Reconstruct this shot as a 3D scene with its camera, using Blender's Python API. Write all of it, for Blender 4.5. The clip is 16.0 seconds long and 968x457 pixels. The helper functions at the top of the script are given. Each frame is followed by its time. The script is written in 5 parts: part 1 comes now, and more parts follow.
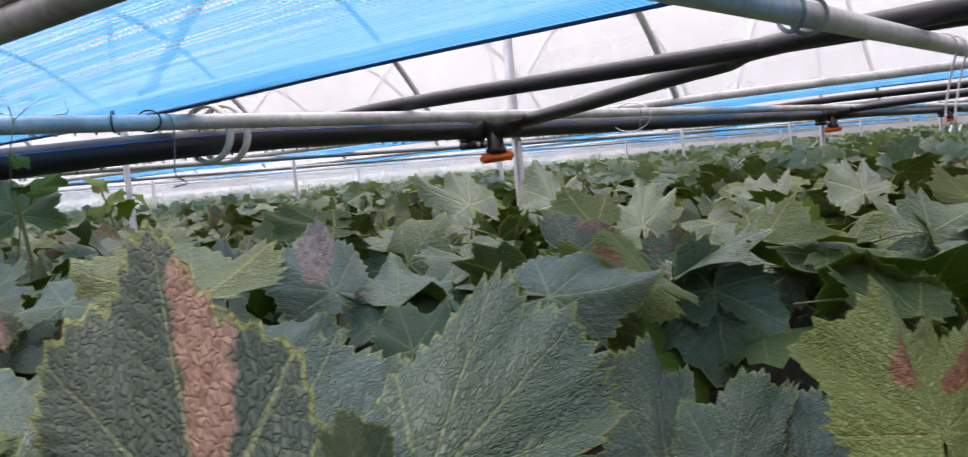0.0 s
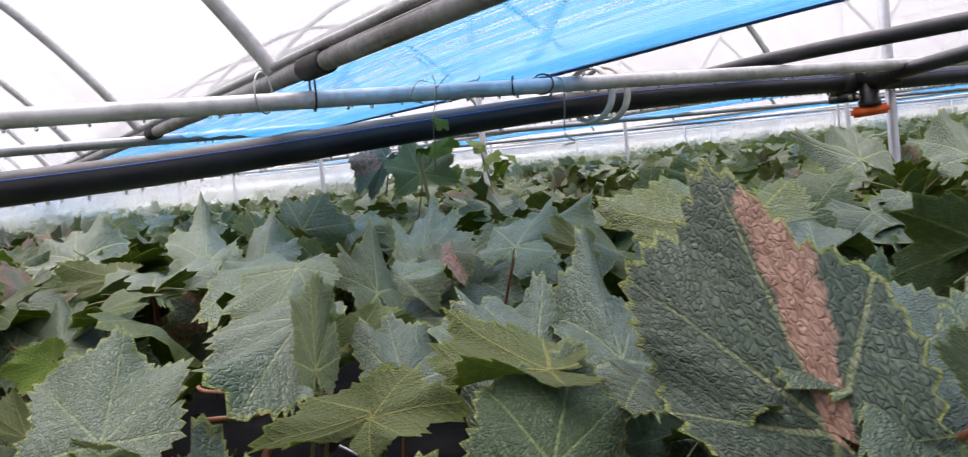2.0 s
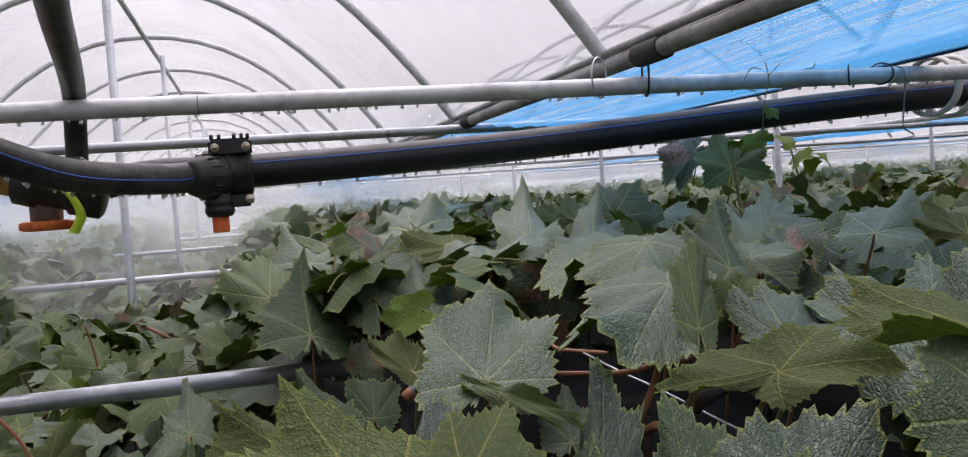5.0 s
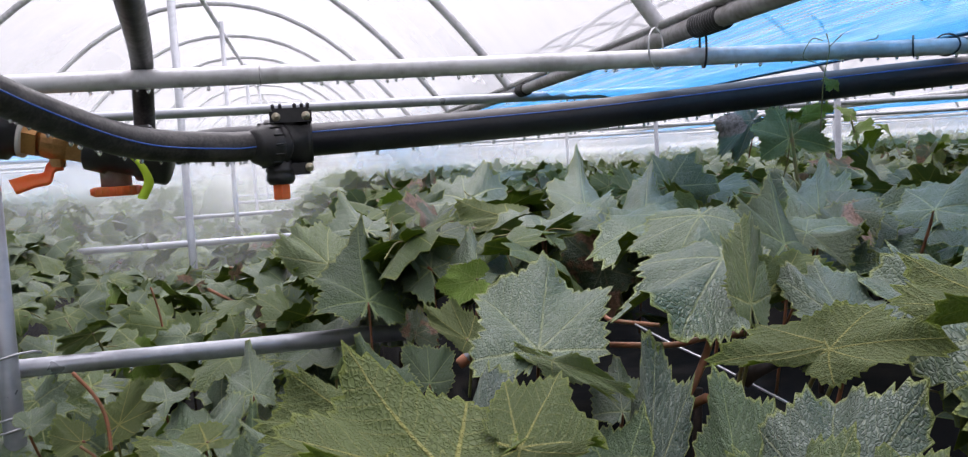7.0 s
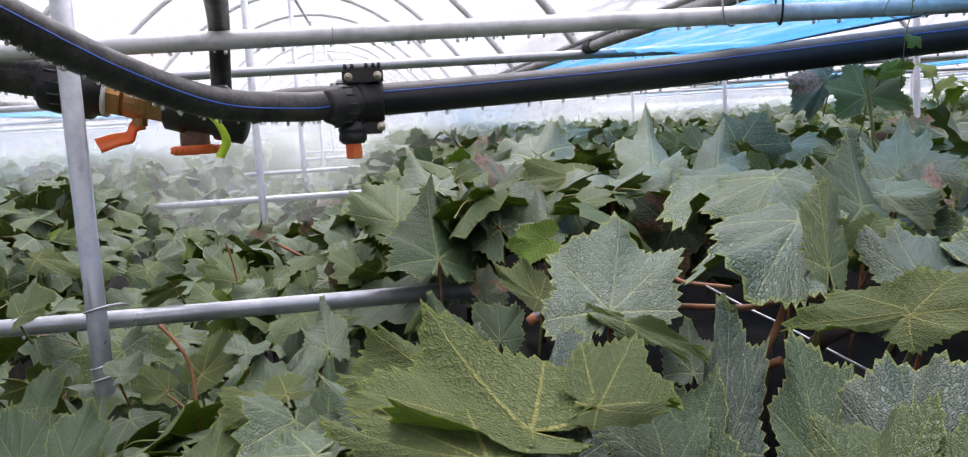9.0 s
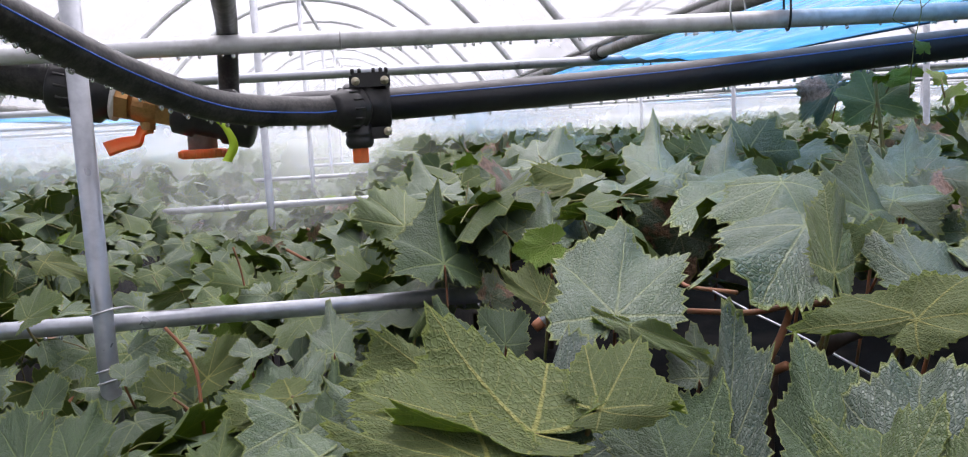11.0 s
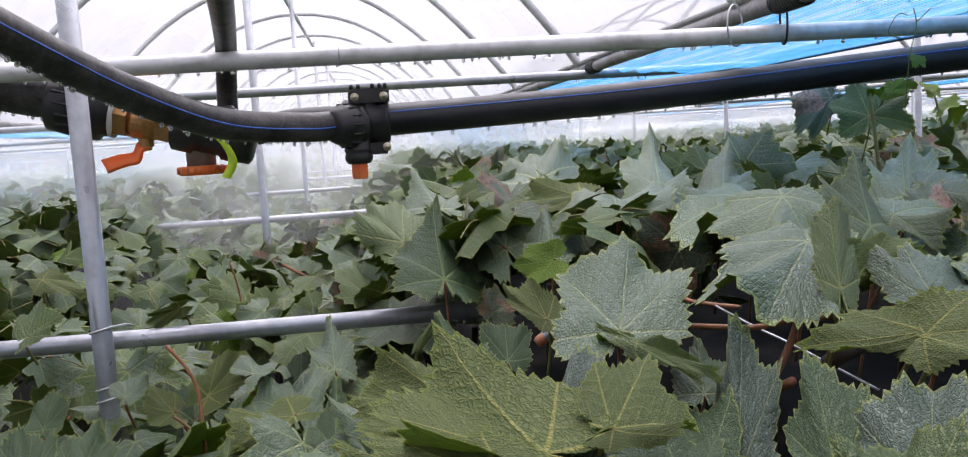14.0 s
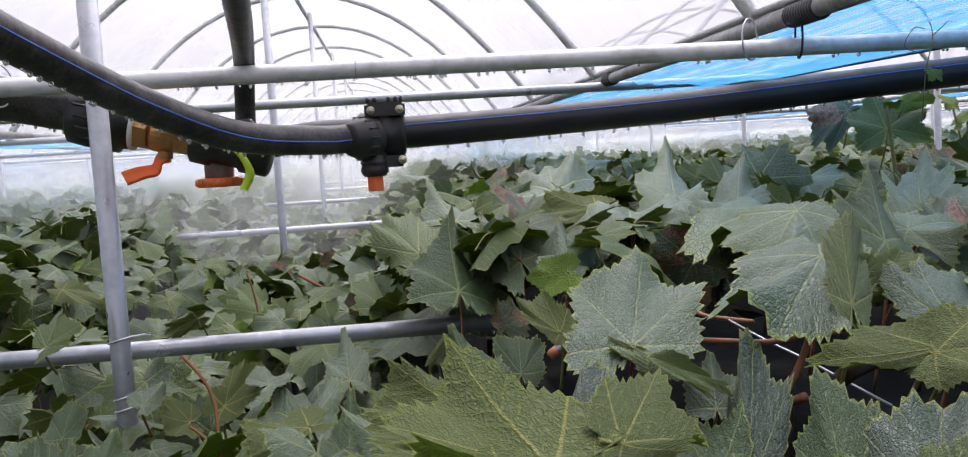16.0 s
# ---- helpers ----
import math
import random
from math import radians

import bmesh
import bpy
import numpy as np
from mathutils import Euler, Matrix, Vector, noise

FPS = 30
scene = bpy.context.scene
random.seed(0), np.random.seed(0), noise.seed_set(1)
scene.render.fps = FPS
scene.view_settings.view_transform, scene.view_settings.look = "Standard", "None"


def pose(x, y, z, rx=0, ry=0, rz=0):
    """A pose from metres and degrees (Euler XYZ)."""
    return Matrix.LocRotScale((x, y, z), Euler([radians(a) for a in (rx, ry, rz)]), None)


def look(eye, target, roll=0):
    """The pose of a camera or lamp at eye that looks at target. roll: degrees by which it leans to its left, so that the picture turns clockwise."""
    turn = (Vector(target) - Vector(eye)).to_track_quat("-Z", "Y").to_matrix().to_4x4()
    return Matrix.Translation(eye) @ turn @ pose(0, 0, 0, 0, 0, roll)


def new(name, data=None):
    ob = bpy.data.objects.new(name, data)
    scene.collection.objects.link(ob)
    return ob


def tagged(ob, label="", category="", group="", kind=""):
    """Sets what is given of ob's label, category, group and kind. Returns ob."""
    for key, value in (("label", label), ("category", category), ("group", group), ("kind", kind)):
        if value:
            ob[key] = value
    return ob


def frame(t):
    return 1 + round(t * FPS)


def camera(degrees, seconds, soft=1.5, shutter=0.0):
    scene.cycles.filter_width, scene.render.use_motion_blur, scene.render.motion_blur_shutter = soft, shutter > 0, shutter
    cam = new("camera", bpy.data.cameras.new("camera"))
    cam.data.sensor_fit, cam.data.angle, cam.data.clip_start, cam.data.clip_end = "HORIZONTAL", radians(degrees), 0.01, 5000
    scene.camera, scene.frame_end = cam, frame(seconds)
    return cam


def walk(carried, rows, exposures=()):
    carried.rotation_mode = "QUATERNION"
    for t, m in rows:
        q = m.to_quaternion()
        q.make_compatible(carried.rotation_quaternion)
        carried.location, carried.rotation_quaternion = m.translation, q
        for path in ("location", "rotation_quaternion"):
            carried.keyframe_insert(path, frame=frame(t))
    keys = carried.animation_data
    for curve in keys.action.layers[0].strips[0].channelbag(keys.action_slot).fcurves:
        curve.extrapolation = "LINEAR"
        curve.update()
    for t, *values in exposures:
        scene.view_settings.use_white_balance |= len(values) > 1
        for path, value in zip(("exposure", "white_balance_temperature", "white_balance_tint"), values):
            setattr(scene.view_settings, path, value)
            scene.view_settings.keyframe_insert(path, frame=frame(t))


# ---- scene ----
cam = camera(56.7, 16.0, soft=1.1, shutter=0.25)
PATH = [
    (0, (0.624, -1.27, 1.668), (2.174, -0.014, 1.529), -5.3),
    (0.5, (0.597, -1.255, 1.667), (2.013, 0.15, 1.527), -5.7),
    (1, (0.575, -1.243, 1.668), (1.867, 0.273, 1.485), -6.3),
    (1.5, (0.541, -1.24, 1.67), (1.693, 0.386, 1.507), -6.6),
    (2, (0.514, -1.23, 1.668), (1.536, 0.482, 1.519), -6.3),
    (2.5, (0.494, -1.225, 1.667), (1.403, 0.551, 1.526), -5.9),
    (3, (0.489, -1.225, 1.668), (1.339, 0.58, 1.532), -5.9),
    (3.5, (0.462, -1.228, 1.66), (1.189, 0.632, 1.544), -5.5),
    (4, (0.435, -1.221, 1.65), (1.001, 0.695, 1.558), -5.2),
    (6.5, (0.41, -1.22, 1.647), (0.853, 0.728, 1.539), -3.6),
    (7, (0.409, -1.235, 1.654), (0.784, 0.723, 1.497), -3.5),
    (7.5, (0.402, -1.241, 1.655), (0.693, 0.725, 1.431), -3.7),
    (8, (0.391, -1.232, 1.654), (0.652, 0.737, 1.417), -3.6),
    (8.5, (0.396, -1.236, 1.658), (0.638, 0.734, 1.409), -3.5),
    (9, (0.398, -1.242, 1.659), (0.63, 0.73, 1.415), -3.5),
    (11.5, (0.403, -1.241, 1.655), (0.617, 0.734, 1.429), -3.3),
    (12, (0.408, -1.238, 1.655), (0.641, 0.736, 1.427), -3.4),
    (12.5, (0.399, -1.239, 1.66), (0.638, 0.734, 1.432), -3.4),
    (13, (0.401, -1.241, 1.661), (0.645, 0.732, 1.443), -3.6),
    (13.5, (0.397, -1.24, 1.661), (0.637, 0.735, 1.452), -3.7),
    (14, (0.391, -1.24, 1.66), (0.624, 0.736, 1.459), -3.6),
    (14.5, (0.392, -1.243, 1.661), (0.618, 0.735, 1.467), -3.6),
    (15, (0.394, -1.246, 1.662), (0.612, 0.734, 1.474), -3.6),
    (15.5, (0.396, -1.245, 1.662), (0.599, 0.737, 1.481), -3.6),
    (16, (0.394, -1.246, 1.663), (0.591, 0.736, 1.488), -3.5),
]
walk(cam, [(t, look(eye, target, roll)) for t, eye, target, roll in PATH],
     [(t, stops + 0.12, 6600 if t < 5 else 6350, 21) for t, stops in ((0.0, 1.14), (1.5, 1.28), (3.0, 1.0), (4.2, 0.70), (6.5, 0.78), (7.0, 1.10), (7.5, 1.34), (8.5, 1.33), (12.0, 1.26), (16.0, 1.15))])

# ---- world and light: overcast sky through the film roof ----
world = bpy.data.worlds.new("overcast")
world.use_nodes = True
scene.world = world
wn, wl = world.node_tree.nodes, world.node_tree.links
sky = wn.new("ShaderNodeTexSky")
sky.sky_type = "NISHITA"
sky.sun_disc = False
sky.sun_elevation, sky.sun_rotation = radians(70), radians(20)
sky.dust_density, sky.air_density, sky.ozone_density = 5.0, 1.0, 1.0
hsv = wn.new("ShaderNodeHueSaturation")
hsv.inputs["Saturation"].default_value = 0.10
wl.new(sky.outputs[0], hsv.inputs["Color"])
wl.new(hsv.outputs[0], wn["Background"].inputs["Color"])
wn["Background"].inputs["Strength"].default_value = 0.084
sun = new("sun", bpy.data.lights.new("sun", "SUN"))
sun.data.energy, sun.data.angle, sun.data.color = 1.5, radians(90), (1.0, 0.985, 0.96)
sun.matrix_world = look((0, 0, 0), (-0.117, -0.321, -0.94))


# ---- materials ----
def material(name, base, rough=0.5, metal=0.0, spec=0.5):
    m = bpy.data.materials.new(name)
    m.use_nodes = True
    b = m.node_tree.nodes["Principled BSDF"]
    b.inputs["Base Color"].default_value = (*base, 1)
    b.inputs["Roughness"].default_value = rough
    b.inputs["Metallic"].default_value = metal
    b.inputs["Specular IOR Level"].default_value = spec
    return m


class Nodes:
    """Short hand for building node trees."""

    def __init__(self, m):
        self.n, self.l = m.node_tree.nodes, m.node_tree.links
        self.bsdf = self.n["Principled BSDF"]
        self.out = self.n["Material Output"]

    def put(self, kind, **sockets):
        node = self.n.new(kind)
        for key, value in sockets.items():
            self.feed(node.inputs[key], value)
        return node

    def feed(self, socket, value):
        if hasattr(value, "is_output"):
            self.l.new(value, socket)
        else:
            socket.default_value = value

    def math(self, op, a, b=0.0, c=0.0, clamp=False):
        node = self.n.new("ShaderNodeMath")
        node.operation, node.use_clamp = op, clamp
        for socket, value in zip(node.inputs, (a, b, c)):
            self.feed(socket, value)
        return node.outputs[0]

    def mix(self, fac, a, b):
        node = self.n.new("ShaderNodeMix")
        node.data_type = "RGBA"
        self.feed(node.inputs[0], fac)
        self.feed(node.inputs[6], a)
        self.feed(node.inputs[7], b)
        return node.outputs[2]

    def ramp(self, fac, lo, hi):
        node = self.n.new("ShaderNodeMapRange")
        node.interpolation_type = "SMOOTHSTEP"
        self.feed(node.inputs[0], fac)
        node.inputs[1].default_value, node.inputs[2].default_value = lo, hi
        return node.outputs[0]

    def noise(self, vec, scale, detail=3.0, rough=0.5):
        node = self.n.new("ShaderNodeTexNoise")
        self.feed(node.inputs["Vector"], vec)
        node.inputs["Scale"].default_value, node.inputs["Detail"].default_value = scale, detail
        node.inputs["Roughness"].default_value = rough
        return node.outputs["Fac"]

    def bump(self, height, distance, strength=1.0):
        node = self.n.new("ShaderNodeBump")
        self.feed(node.inputs["Height"], height)
        node.inputs["Distance"].default_value, node.inputs["Strength"].default_value = distance, strength
        self.l.new(node.outputs[0], self.bsdf.inputs["Normal"])
        return node.outputs[0]


def rgb(r, g, b):
    return (r, g, b, 1.0)


def shifted(k, vec):
    node = k.n.new("ShaderNodeVectorMath")
    k.feed(node.inputs[0], vec)
    node.inputs[1].default_value = (13.7, 5.1, 0.0)
    return node.outputs[0]


def leaf_material(name, low, high, vein, under=False, scorch=0.0, joined=False, gloss=0.42, bloom=0.0, through_light=0.35, scar=None, scar_tint=((0.10, 0.040, 0.028), (0.42, 0.22, 0.15))):
    """A grape leaf blade: UV is the blade's own plane, with the stalk at the origin and the tip at v = 1."""
    m = material(name, low, gloss)
    k = Nodes(m)
    uv = k.n.new("ShaderNodeUVMap").outputs[0]
    sep = k.put("ShaderNodeSeparateXYZ", Vector=uv)
    u, v = sep.outputs[0], sep.outputs[1]
    if joined:
        rnd = k.n.new("ShaderNodeNewGeometry").outputs["Random Per Island"]
    else:
        rnd = k.n.new("ShaderNodeObjectInfo").outputs["Random"]
    shift = k.put("ShaderNodeCombineXYZ", X=k.math("MULTIPLY", rnd, 37.0), Y=k.math("MULTIPLY", rnd, 91.0), Z=0.0).outputs[0]
    moved = k.n.new("ShaderNodeVectorMath")
    k.feed(moved.inputs[0], uv)
    k.feed(moved.inputs[1], shift)
    uvr = moved.outputs[0]
    r = k.math("SQRT", k.math("ADD", k.math("MULTIPLY", u, u), k.math("MULTIPLY", v, v)))
    ang = k.math("ARCTAN2", u, v)
    sector = k.n.new("ShaderNodeMath")
    sector.operation = "WRAP"
    k.feed(sector.inputs[0], ang)
    sector.inputs[1].default_value, sector.inputs[2].default_value = radians(26), radians(-26)
    a = sector.outputs[0]
    wob = k.math("MULTIPLY", k.math("SUBTRACT", k.noise(uvr, 5.0, 2.0), 0.5), 0.06)
    along = k.math("MULTIPLY", r, k.math("COSINE", a))
    side = k.math("ABSOLUTE", k.math("ADD", k.math("MULTIPLY", r, k.math("SINE", a)), k.math("MULTIPLY", wob, r)))
    width = k.math("MULTIPLY_ADD", r, -0.013, 0.017)
    main = k.math("SUBTRACT", 1.0, k.ramp(k.math("DIVIDE", side, width), 0.5, 1.3))
    chev = k.math("ADD", k.math("SUBTRACT", along, k.math("MULTIPLY", side, 0.75)), wob)
    second_d = k.math("PINGPONG", chev, 0.055)
    second = k.math("SUBTRACT", 1.0, k.ramp(second_d, 0.002, 0.008))
    cells = k.n.new("ShaderNodeTexVoronoi")
    cells.feature = "DISTANCE_TO_EDGE"
    warp = k.n.new("ShaderNodeVectorMath")
    k.feed(warp.inputs[0], uvr)
    k.feed(warp.inputs[1], k.put("ShaderNodeCombineXYZ", X=k.math("MULTIPLY", k.noise(uvr, 18.0, 2.0), 0.05), Y=k.math("MULTIPLY", k.noise(shifted(k, uvr), 18.0, 2.0), 0.05), Z=0.0).outputs[0])
    k.feed(cells.inputs["Vector"], warp.outputs[0])
    cells.inputs["Scale"].default_value = 34.0
    cell = k.ramp(cells.outputs["Distance"], 0.0, 0.22)
    veins = k.math("MAXIMUM", main, k.math("MULTIPLY", second, 0.38))
    fine = k.noise(uvr, 40.0, 3.0)
    broad = k.noise(uvr, 2.2, 3.0)
    tone = k.math("ADD", k.math("MULTIPLY", rnd, 0.55), k.math("MULTIPLY", broad, 0.55))
    colour = k.mix(k.ramp(tone, 0.2, 0.9), rgb(*low), rgb(*high))
    colour = k.mix(k.math("MULTIPLY", veins, 0.85 if under else 0.7), colour, rgb(*vein))
    # Shade in the creases between puckers, put into the colour as a darker tone.
    colour = k.mix(k.math("MULTIPLY", k.math("SUBTRACT", 1.0, k.ramp(cells.outputs["Distance"], 0.0, 0.10)), 0.20), colour, rgb(low[0] * 0.7, low[1] * 0.75, low[2] * 0.7))
    if bloom:
        spots = k.ramp(k.noise(uvr, 3.5, 4.0, 0.65), 0.42, 0.72)
        colour = k.mix(k.math("MULTIPLY", spots, bloom), colour, rgb(0.25, 0.30, 0.26))
    if scorch:
        patch = k.noise(uvr, 1.7, 4.0, 0.6)
        burnt = k.ramp(k.math("ADD", patch, k.math("MULTIPLY", r, 0.12)), 0.64 - scorch, 0.70 - scorch)
        brown = k.mix(k.ramp(k.noise(uvr, 14.0, 4.0, 0.7), 0.3, 0.7), rgb(0.085, 0.042, 0.028), rgb(0.32, 0.18, 0.11))
        colour = k.mix(burnt, colour, brown)
    if scar:
        u0, v0, u1, v1, wide = scar
        du, dv = u1 - u0, v1 - v0
        pu, pv = k.math("SUBTRACT", u, u0), k.math("SUBTRACT", v, v0)
        part_way = k.math("DIVIDE", k.math("ADD", k.math("MULTIPLY", pu, du), k.math("MULTIPLY", pv, dv)), du * du + dv * dv, clamp=True)
        qu, qv = k.math("SUBTRACT", pu, k.math("MULTIPLY", part_way, du)), k.math("SUBTRACT", pv, k.math("MULTIPLY", part_way, dv))
        far = k.math("SQRT", k.math("ADD", k.math("MULTIPLY", qu, qu), k.math("MULTIPLY", qv, qv)))
        far = k.math("DIVIDE", far, k.math("MULTIPLY_ADD", part_way, -0.65 * wide, wide))
        far = k.math("ADD", far, k.math("MULTIPLY", k.math("SUBTRACT", k.noise(uv, 7.0, 4.0, 0.65), 0.5), 1.3))
        burnt = k.math("SUBTRACT", 1.0, k.ramp(far, 0.75, 1.1))
        brown = k.mix(k.ramp(k.noise(uv, 12.0, 5.0, 0.7), 0.3, 0.7), rgb(*scar_tint[0]), rgb(*scar_tint[1]))
        colour = k.mix(burnt, colour, brown)
    margin = k.n.new("ShaderNodeAttribute")
    margin.attribute_name = "rim"
    colour = k.mix(k.math("MULTIPLY", k.ramp(margin.outputs["Fac"], 0.955, 0.992), 0.75), colour, rgb(0.24, 0.29, 0.06))
    k.bsdf.inputs["Specular IOR Level"].default_value = 0.38 if under else 0.55
    k.feed(k.bsdf.inputs["Base Color"], colour)
    k.feed(k.bsdf.inputs["Roughness"], k.math("MULTIPLY_ADD", k.noise(uvr, 6.0, 3.0), 0.3, gloss - 0.12))
    quilt = k.ramp(second_d, 0.0, 0.05)
    height = k.math("ADD", k.math("MULTIPLY", quilt, 0.4), k.math("MULTIPLY", cell, 0.85))
    height = k.math("SUBTRACT", height, k.math("MULTIPLY", main, 0.7))
    height = k.math("ADD", height, k.math("MULTIPLY", fine, 0.12))
    height = k.math("ADD", height, k.math("MULTIPLY", k.noise(uvr, 9.0, 2.0), 0.7))
    if under:
        height = k.math("MULTIPLY", height, -1.0)
    nrm = k.bump(height, 0.0015 if not joined else 0.0024, 0.85)
    trans = k.put("ShaderNodeBsdfTranslucent")
    k.feed(trans.inputs["Color"], k.mix(0.6, colour, rgb(0.34, 0.48, 0.06)))
    k.l.new(nrm, trans.inputs["Normal"])
    mixer = k.put("ShaderNodeMixShader", Fac=through_light)
    k.l.new(k.bsdf.outputs[0], mixer.inputs[1])
    k.l.new(trans.outputs[0], mixer.inputs[2])
    k.l.new(mixer.outputs[0], k.out.inputs["Surface"])
    return m


LEAF_TOP = leaf_material("leaf_top", (0.080, 0.132, 0.066), (0.138, 0.202, 0.112), (0.34, 0.40, 0.17), gloss=0.35, bloom=0.34, through_light=0.16)
LEAF_UNDER = leaf_material("leaf_underside", (0.115, 0.158, 0.050), (0.165, 0.212, 0.078), (0.44, 0.43, 0.13), under=True, gloss=0.62, through_light=0.42)
LEAF_YOUNG = leaf_material("leaf_young", (0.15, 0.27, 0.025), (0.23, 0.37, 0.045), (0.40, 0.48, 0.12), gloss=0.45, through_light=0.4)
LEAF_SCORCHED = leaf_material("leaf_scorched", (0.045, 0.080, 0.045), (0.085, 0.120, 0.060), (0.20, 0.20, 0.10), scorch=0.10, bloom=0.3, through_light=0.16)
LEAF_DARK = leaf_material("leaf_deep_green", (0.036, 0.076, 0.026), (0.055, 0.105, 0.038), (0.20, 0.28, 0.09), gloss=0.58, through_light=0.2)
LEAF_PALE = leaf_material("leaf_fresh_green", (0.078, 0.132, 0.034), (0.125, 0.192, 0.058), (0.35, 0.39, 0.12), gloss=0.38, through_light=0.28)
LEAF_SCAR = leaf_material("leaf_with_burnt_patch", (0.030, 0.060, 0.036), (0.055, 0.092, 0.060), (0.22, 0.26, 0.12), bloom=0.12, gloss=0.62, through_light=0.12, scar=(0.60, 0.22, 0.02, -0.02, 0.17), scar_tint=((0.22, 0.11, 0.07), (0.42, 0.26, 0.19)))
LEAF_BLUE = leaf_material("leaf_blue_green", (0.042, 0.076, 0.048), (0.072, 0.114, 0.074), (0.24, 0.28, 0.13), bloom=0.22, through_light=0.12)
LEAF_MID = leaf_material("leaf_grey_green", (0.058, 0.100, 0.056), (0.100, 0.152, 0.088), (0.28, 0.33, 0.15), bloom=0.25, through_light=0.14)
LEAF_SPECK = leaf_material("leaf_speckled", (0.10, 0.15, 0.036), (0.15, 0.20, 0.058), (0.38, 0.39, 0.10), gloss=0.45, bloom=0.34, through_light=0.26)
LEAF_RUST = leaf_material("leaf_rusted", (0.13, 0.19, 0.035), (0.22, 0.27, 0.06), (0.36, 0.36, 0.12), gloss=0.45, through_light=0.3, scar=(0.12, 0.50, -0.10, 0.35, 0.22), scar_tint=((0.12, 0.035, 0.015), (0.36, 0.16, 0.06)))
LEAF_BURNT = leaf_material("leaf_half_burnt", (0.060, 0.100, 0.055), (0.10, 0.15, 0.085), (0.30, 0.26, 0.14), bloom=0.3, through_light=0.15, scar=(0.45, 0.40, 0.0, 0.25, 0.36), scar_tint=((0.13, 0.06, 0.04), (0.46, 0.29, 0.21)))
LEAF_MASS = leaf_material("leaf_mass", (0.084, 0.138, 0.060), (0.165, 0.235, 0.108), (0.15, 0.20, 0.11), joined=True, gloss=0.36, bloom=0.6, through_light=0.2)


def worn_metal(name, base, rough, metal, dirt, amount, scale=9.0):
    m = material(name, base, rough, metal)
    k = Nodes(m)
    where = k.n.new("ShaderNodeNewGeometry").outputs["Position"]
    grime = k.ramp(k.math("ADD", k.math("MULTIPLY", k.noise(where, scale, 5.0, 0.65), 0.7), k.math("MULTIPLY", k.noise(where, scale * 9, 3.0), 0.3)), 0.40, 0.66)
    k.feed(k.bsdf.inputs["Base Color"], k.mix(k.math("MULTIPLY", grime, amount), rgb(*base), rgb(*dirt)))
    k.feed(k.bsdf.inputs["Roughness"], k.math("MULTIPLY_ADD", k.noise(where, scale * 2.3, 4.0), 0.35, rough - 0.15))
    k.bump(k.noise(where, 160.0, 3.0), 0.0006, 0.5)
    return m


STEEL = worn_metal("galvanised_steel", (0.64, 0.65, 0.67), 0.42, 0.25, (0.30, 0.30, 0.30), 0.7)
STEEL_CLEAN = worn_metal("bright_galvanised_steel", (0.44, 0.46, 0.50), 0.32, 0.62, (0.26, 0.28, 0.31), 0.7)
STEEL_DULL = worn_metal("dull_steel", (0.36, 0.36, 0.37), 0.5, 0.35, (0.15, 0.14, 0.13), 0.8)
POLY = worn_metal("black_polythene", (0.009, 0.010, 0.016), 0.40, 0.0, (0.022, 0.022, 0.028), 0.6, 14.0)
POLY_GREY = worn_metal("dusty_black_polythene", (0.012, 0.012, 0.014), 0.42, 0.0, (0.085, 0.08, 0.076), 0.75, 30.0)
RUBBER = worn_metal("black_fitting", (0.014, 0.014, 0.016), 0.38, 0.0, (0.04, 0.04, 0.04), 0.5, 20.0)
BLUE_LINE = material("blue_stripe", (0.03, 0.12, 0.50), 0.4)
ORANGE = worn_metal("orange_plastic", (0.98, 0.20, 0.045), 0.4, 0.0, (0.92, 0.14, 0.03), 0.4, 30.0)
ORANGE.node_tree.nodes["Principled BSDF"].inputs["Subsurface Weight"].default_value = 0.7
ORANGE.node_tree.nodes["Principled BSDF"].inputs["Subsurface Scale"].default_value = 0.02
BRASS = worn_metal("brass", (0.55, 0.30, 0.12), 0.38, 0.85, (0.30, 0.15, 0.06), 0.7, 40.0)
WIRE = material("galvanised_wire", (0.55, 0.56, 0.58), 0.4, 0.7)
WHITE_TIE = worn_metal("white_plastic_tie", (0.72, 0.70, 0.66), 0.45, 0.0, (0.45, 0.43, 0.38), 0.5, 40.0)
LIME = material("lime_ribbon", (0.50, 0.72, 0.03), 0.5)
CANE = worn_metal("reddish_cane", (0.30, 0.11, 0.05), 0.55, 0.0, (0.12, 0.10, 0.04), 0.7, 40.0)
CANE_GREEN = worn_metal("green_cane", (0.20, 0.22, 0.07), 0.5, 0.0, (0.26, 0.10, 0.05), 0.6, 30.0)
CANE_DARK = worn_metal("dark_bark", (0.05, 0.03, 0.02), 0.7, 0.0, (0.02, 0.015, 0.01), 0.7, 40.0)
DROP = material("water_drop", (0.9, 0.93, 0.96), 0.03)
DROP.node_tree.nodes["Principled BSDF"].inputs["Transmission Weight"].default_value = 0.75
SCREW = material("zinc_screw", (0.55, 0.50, 0.38), 0.35, 0.8)


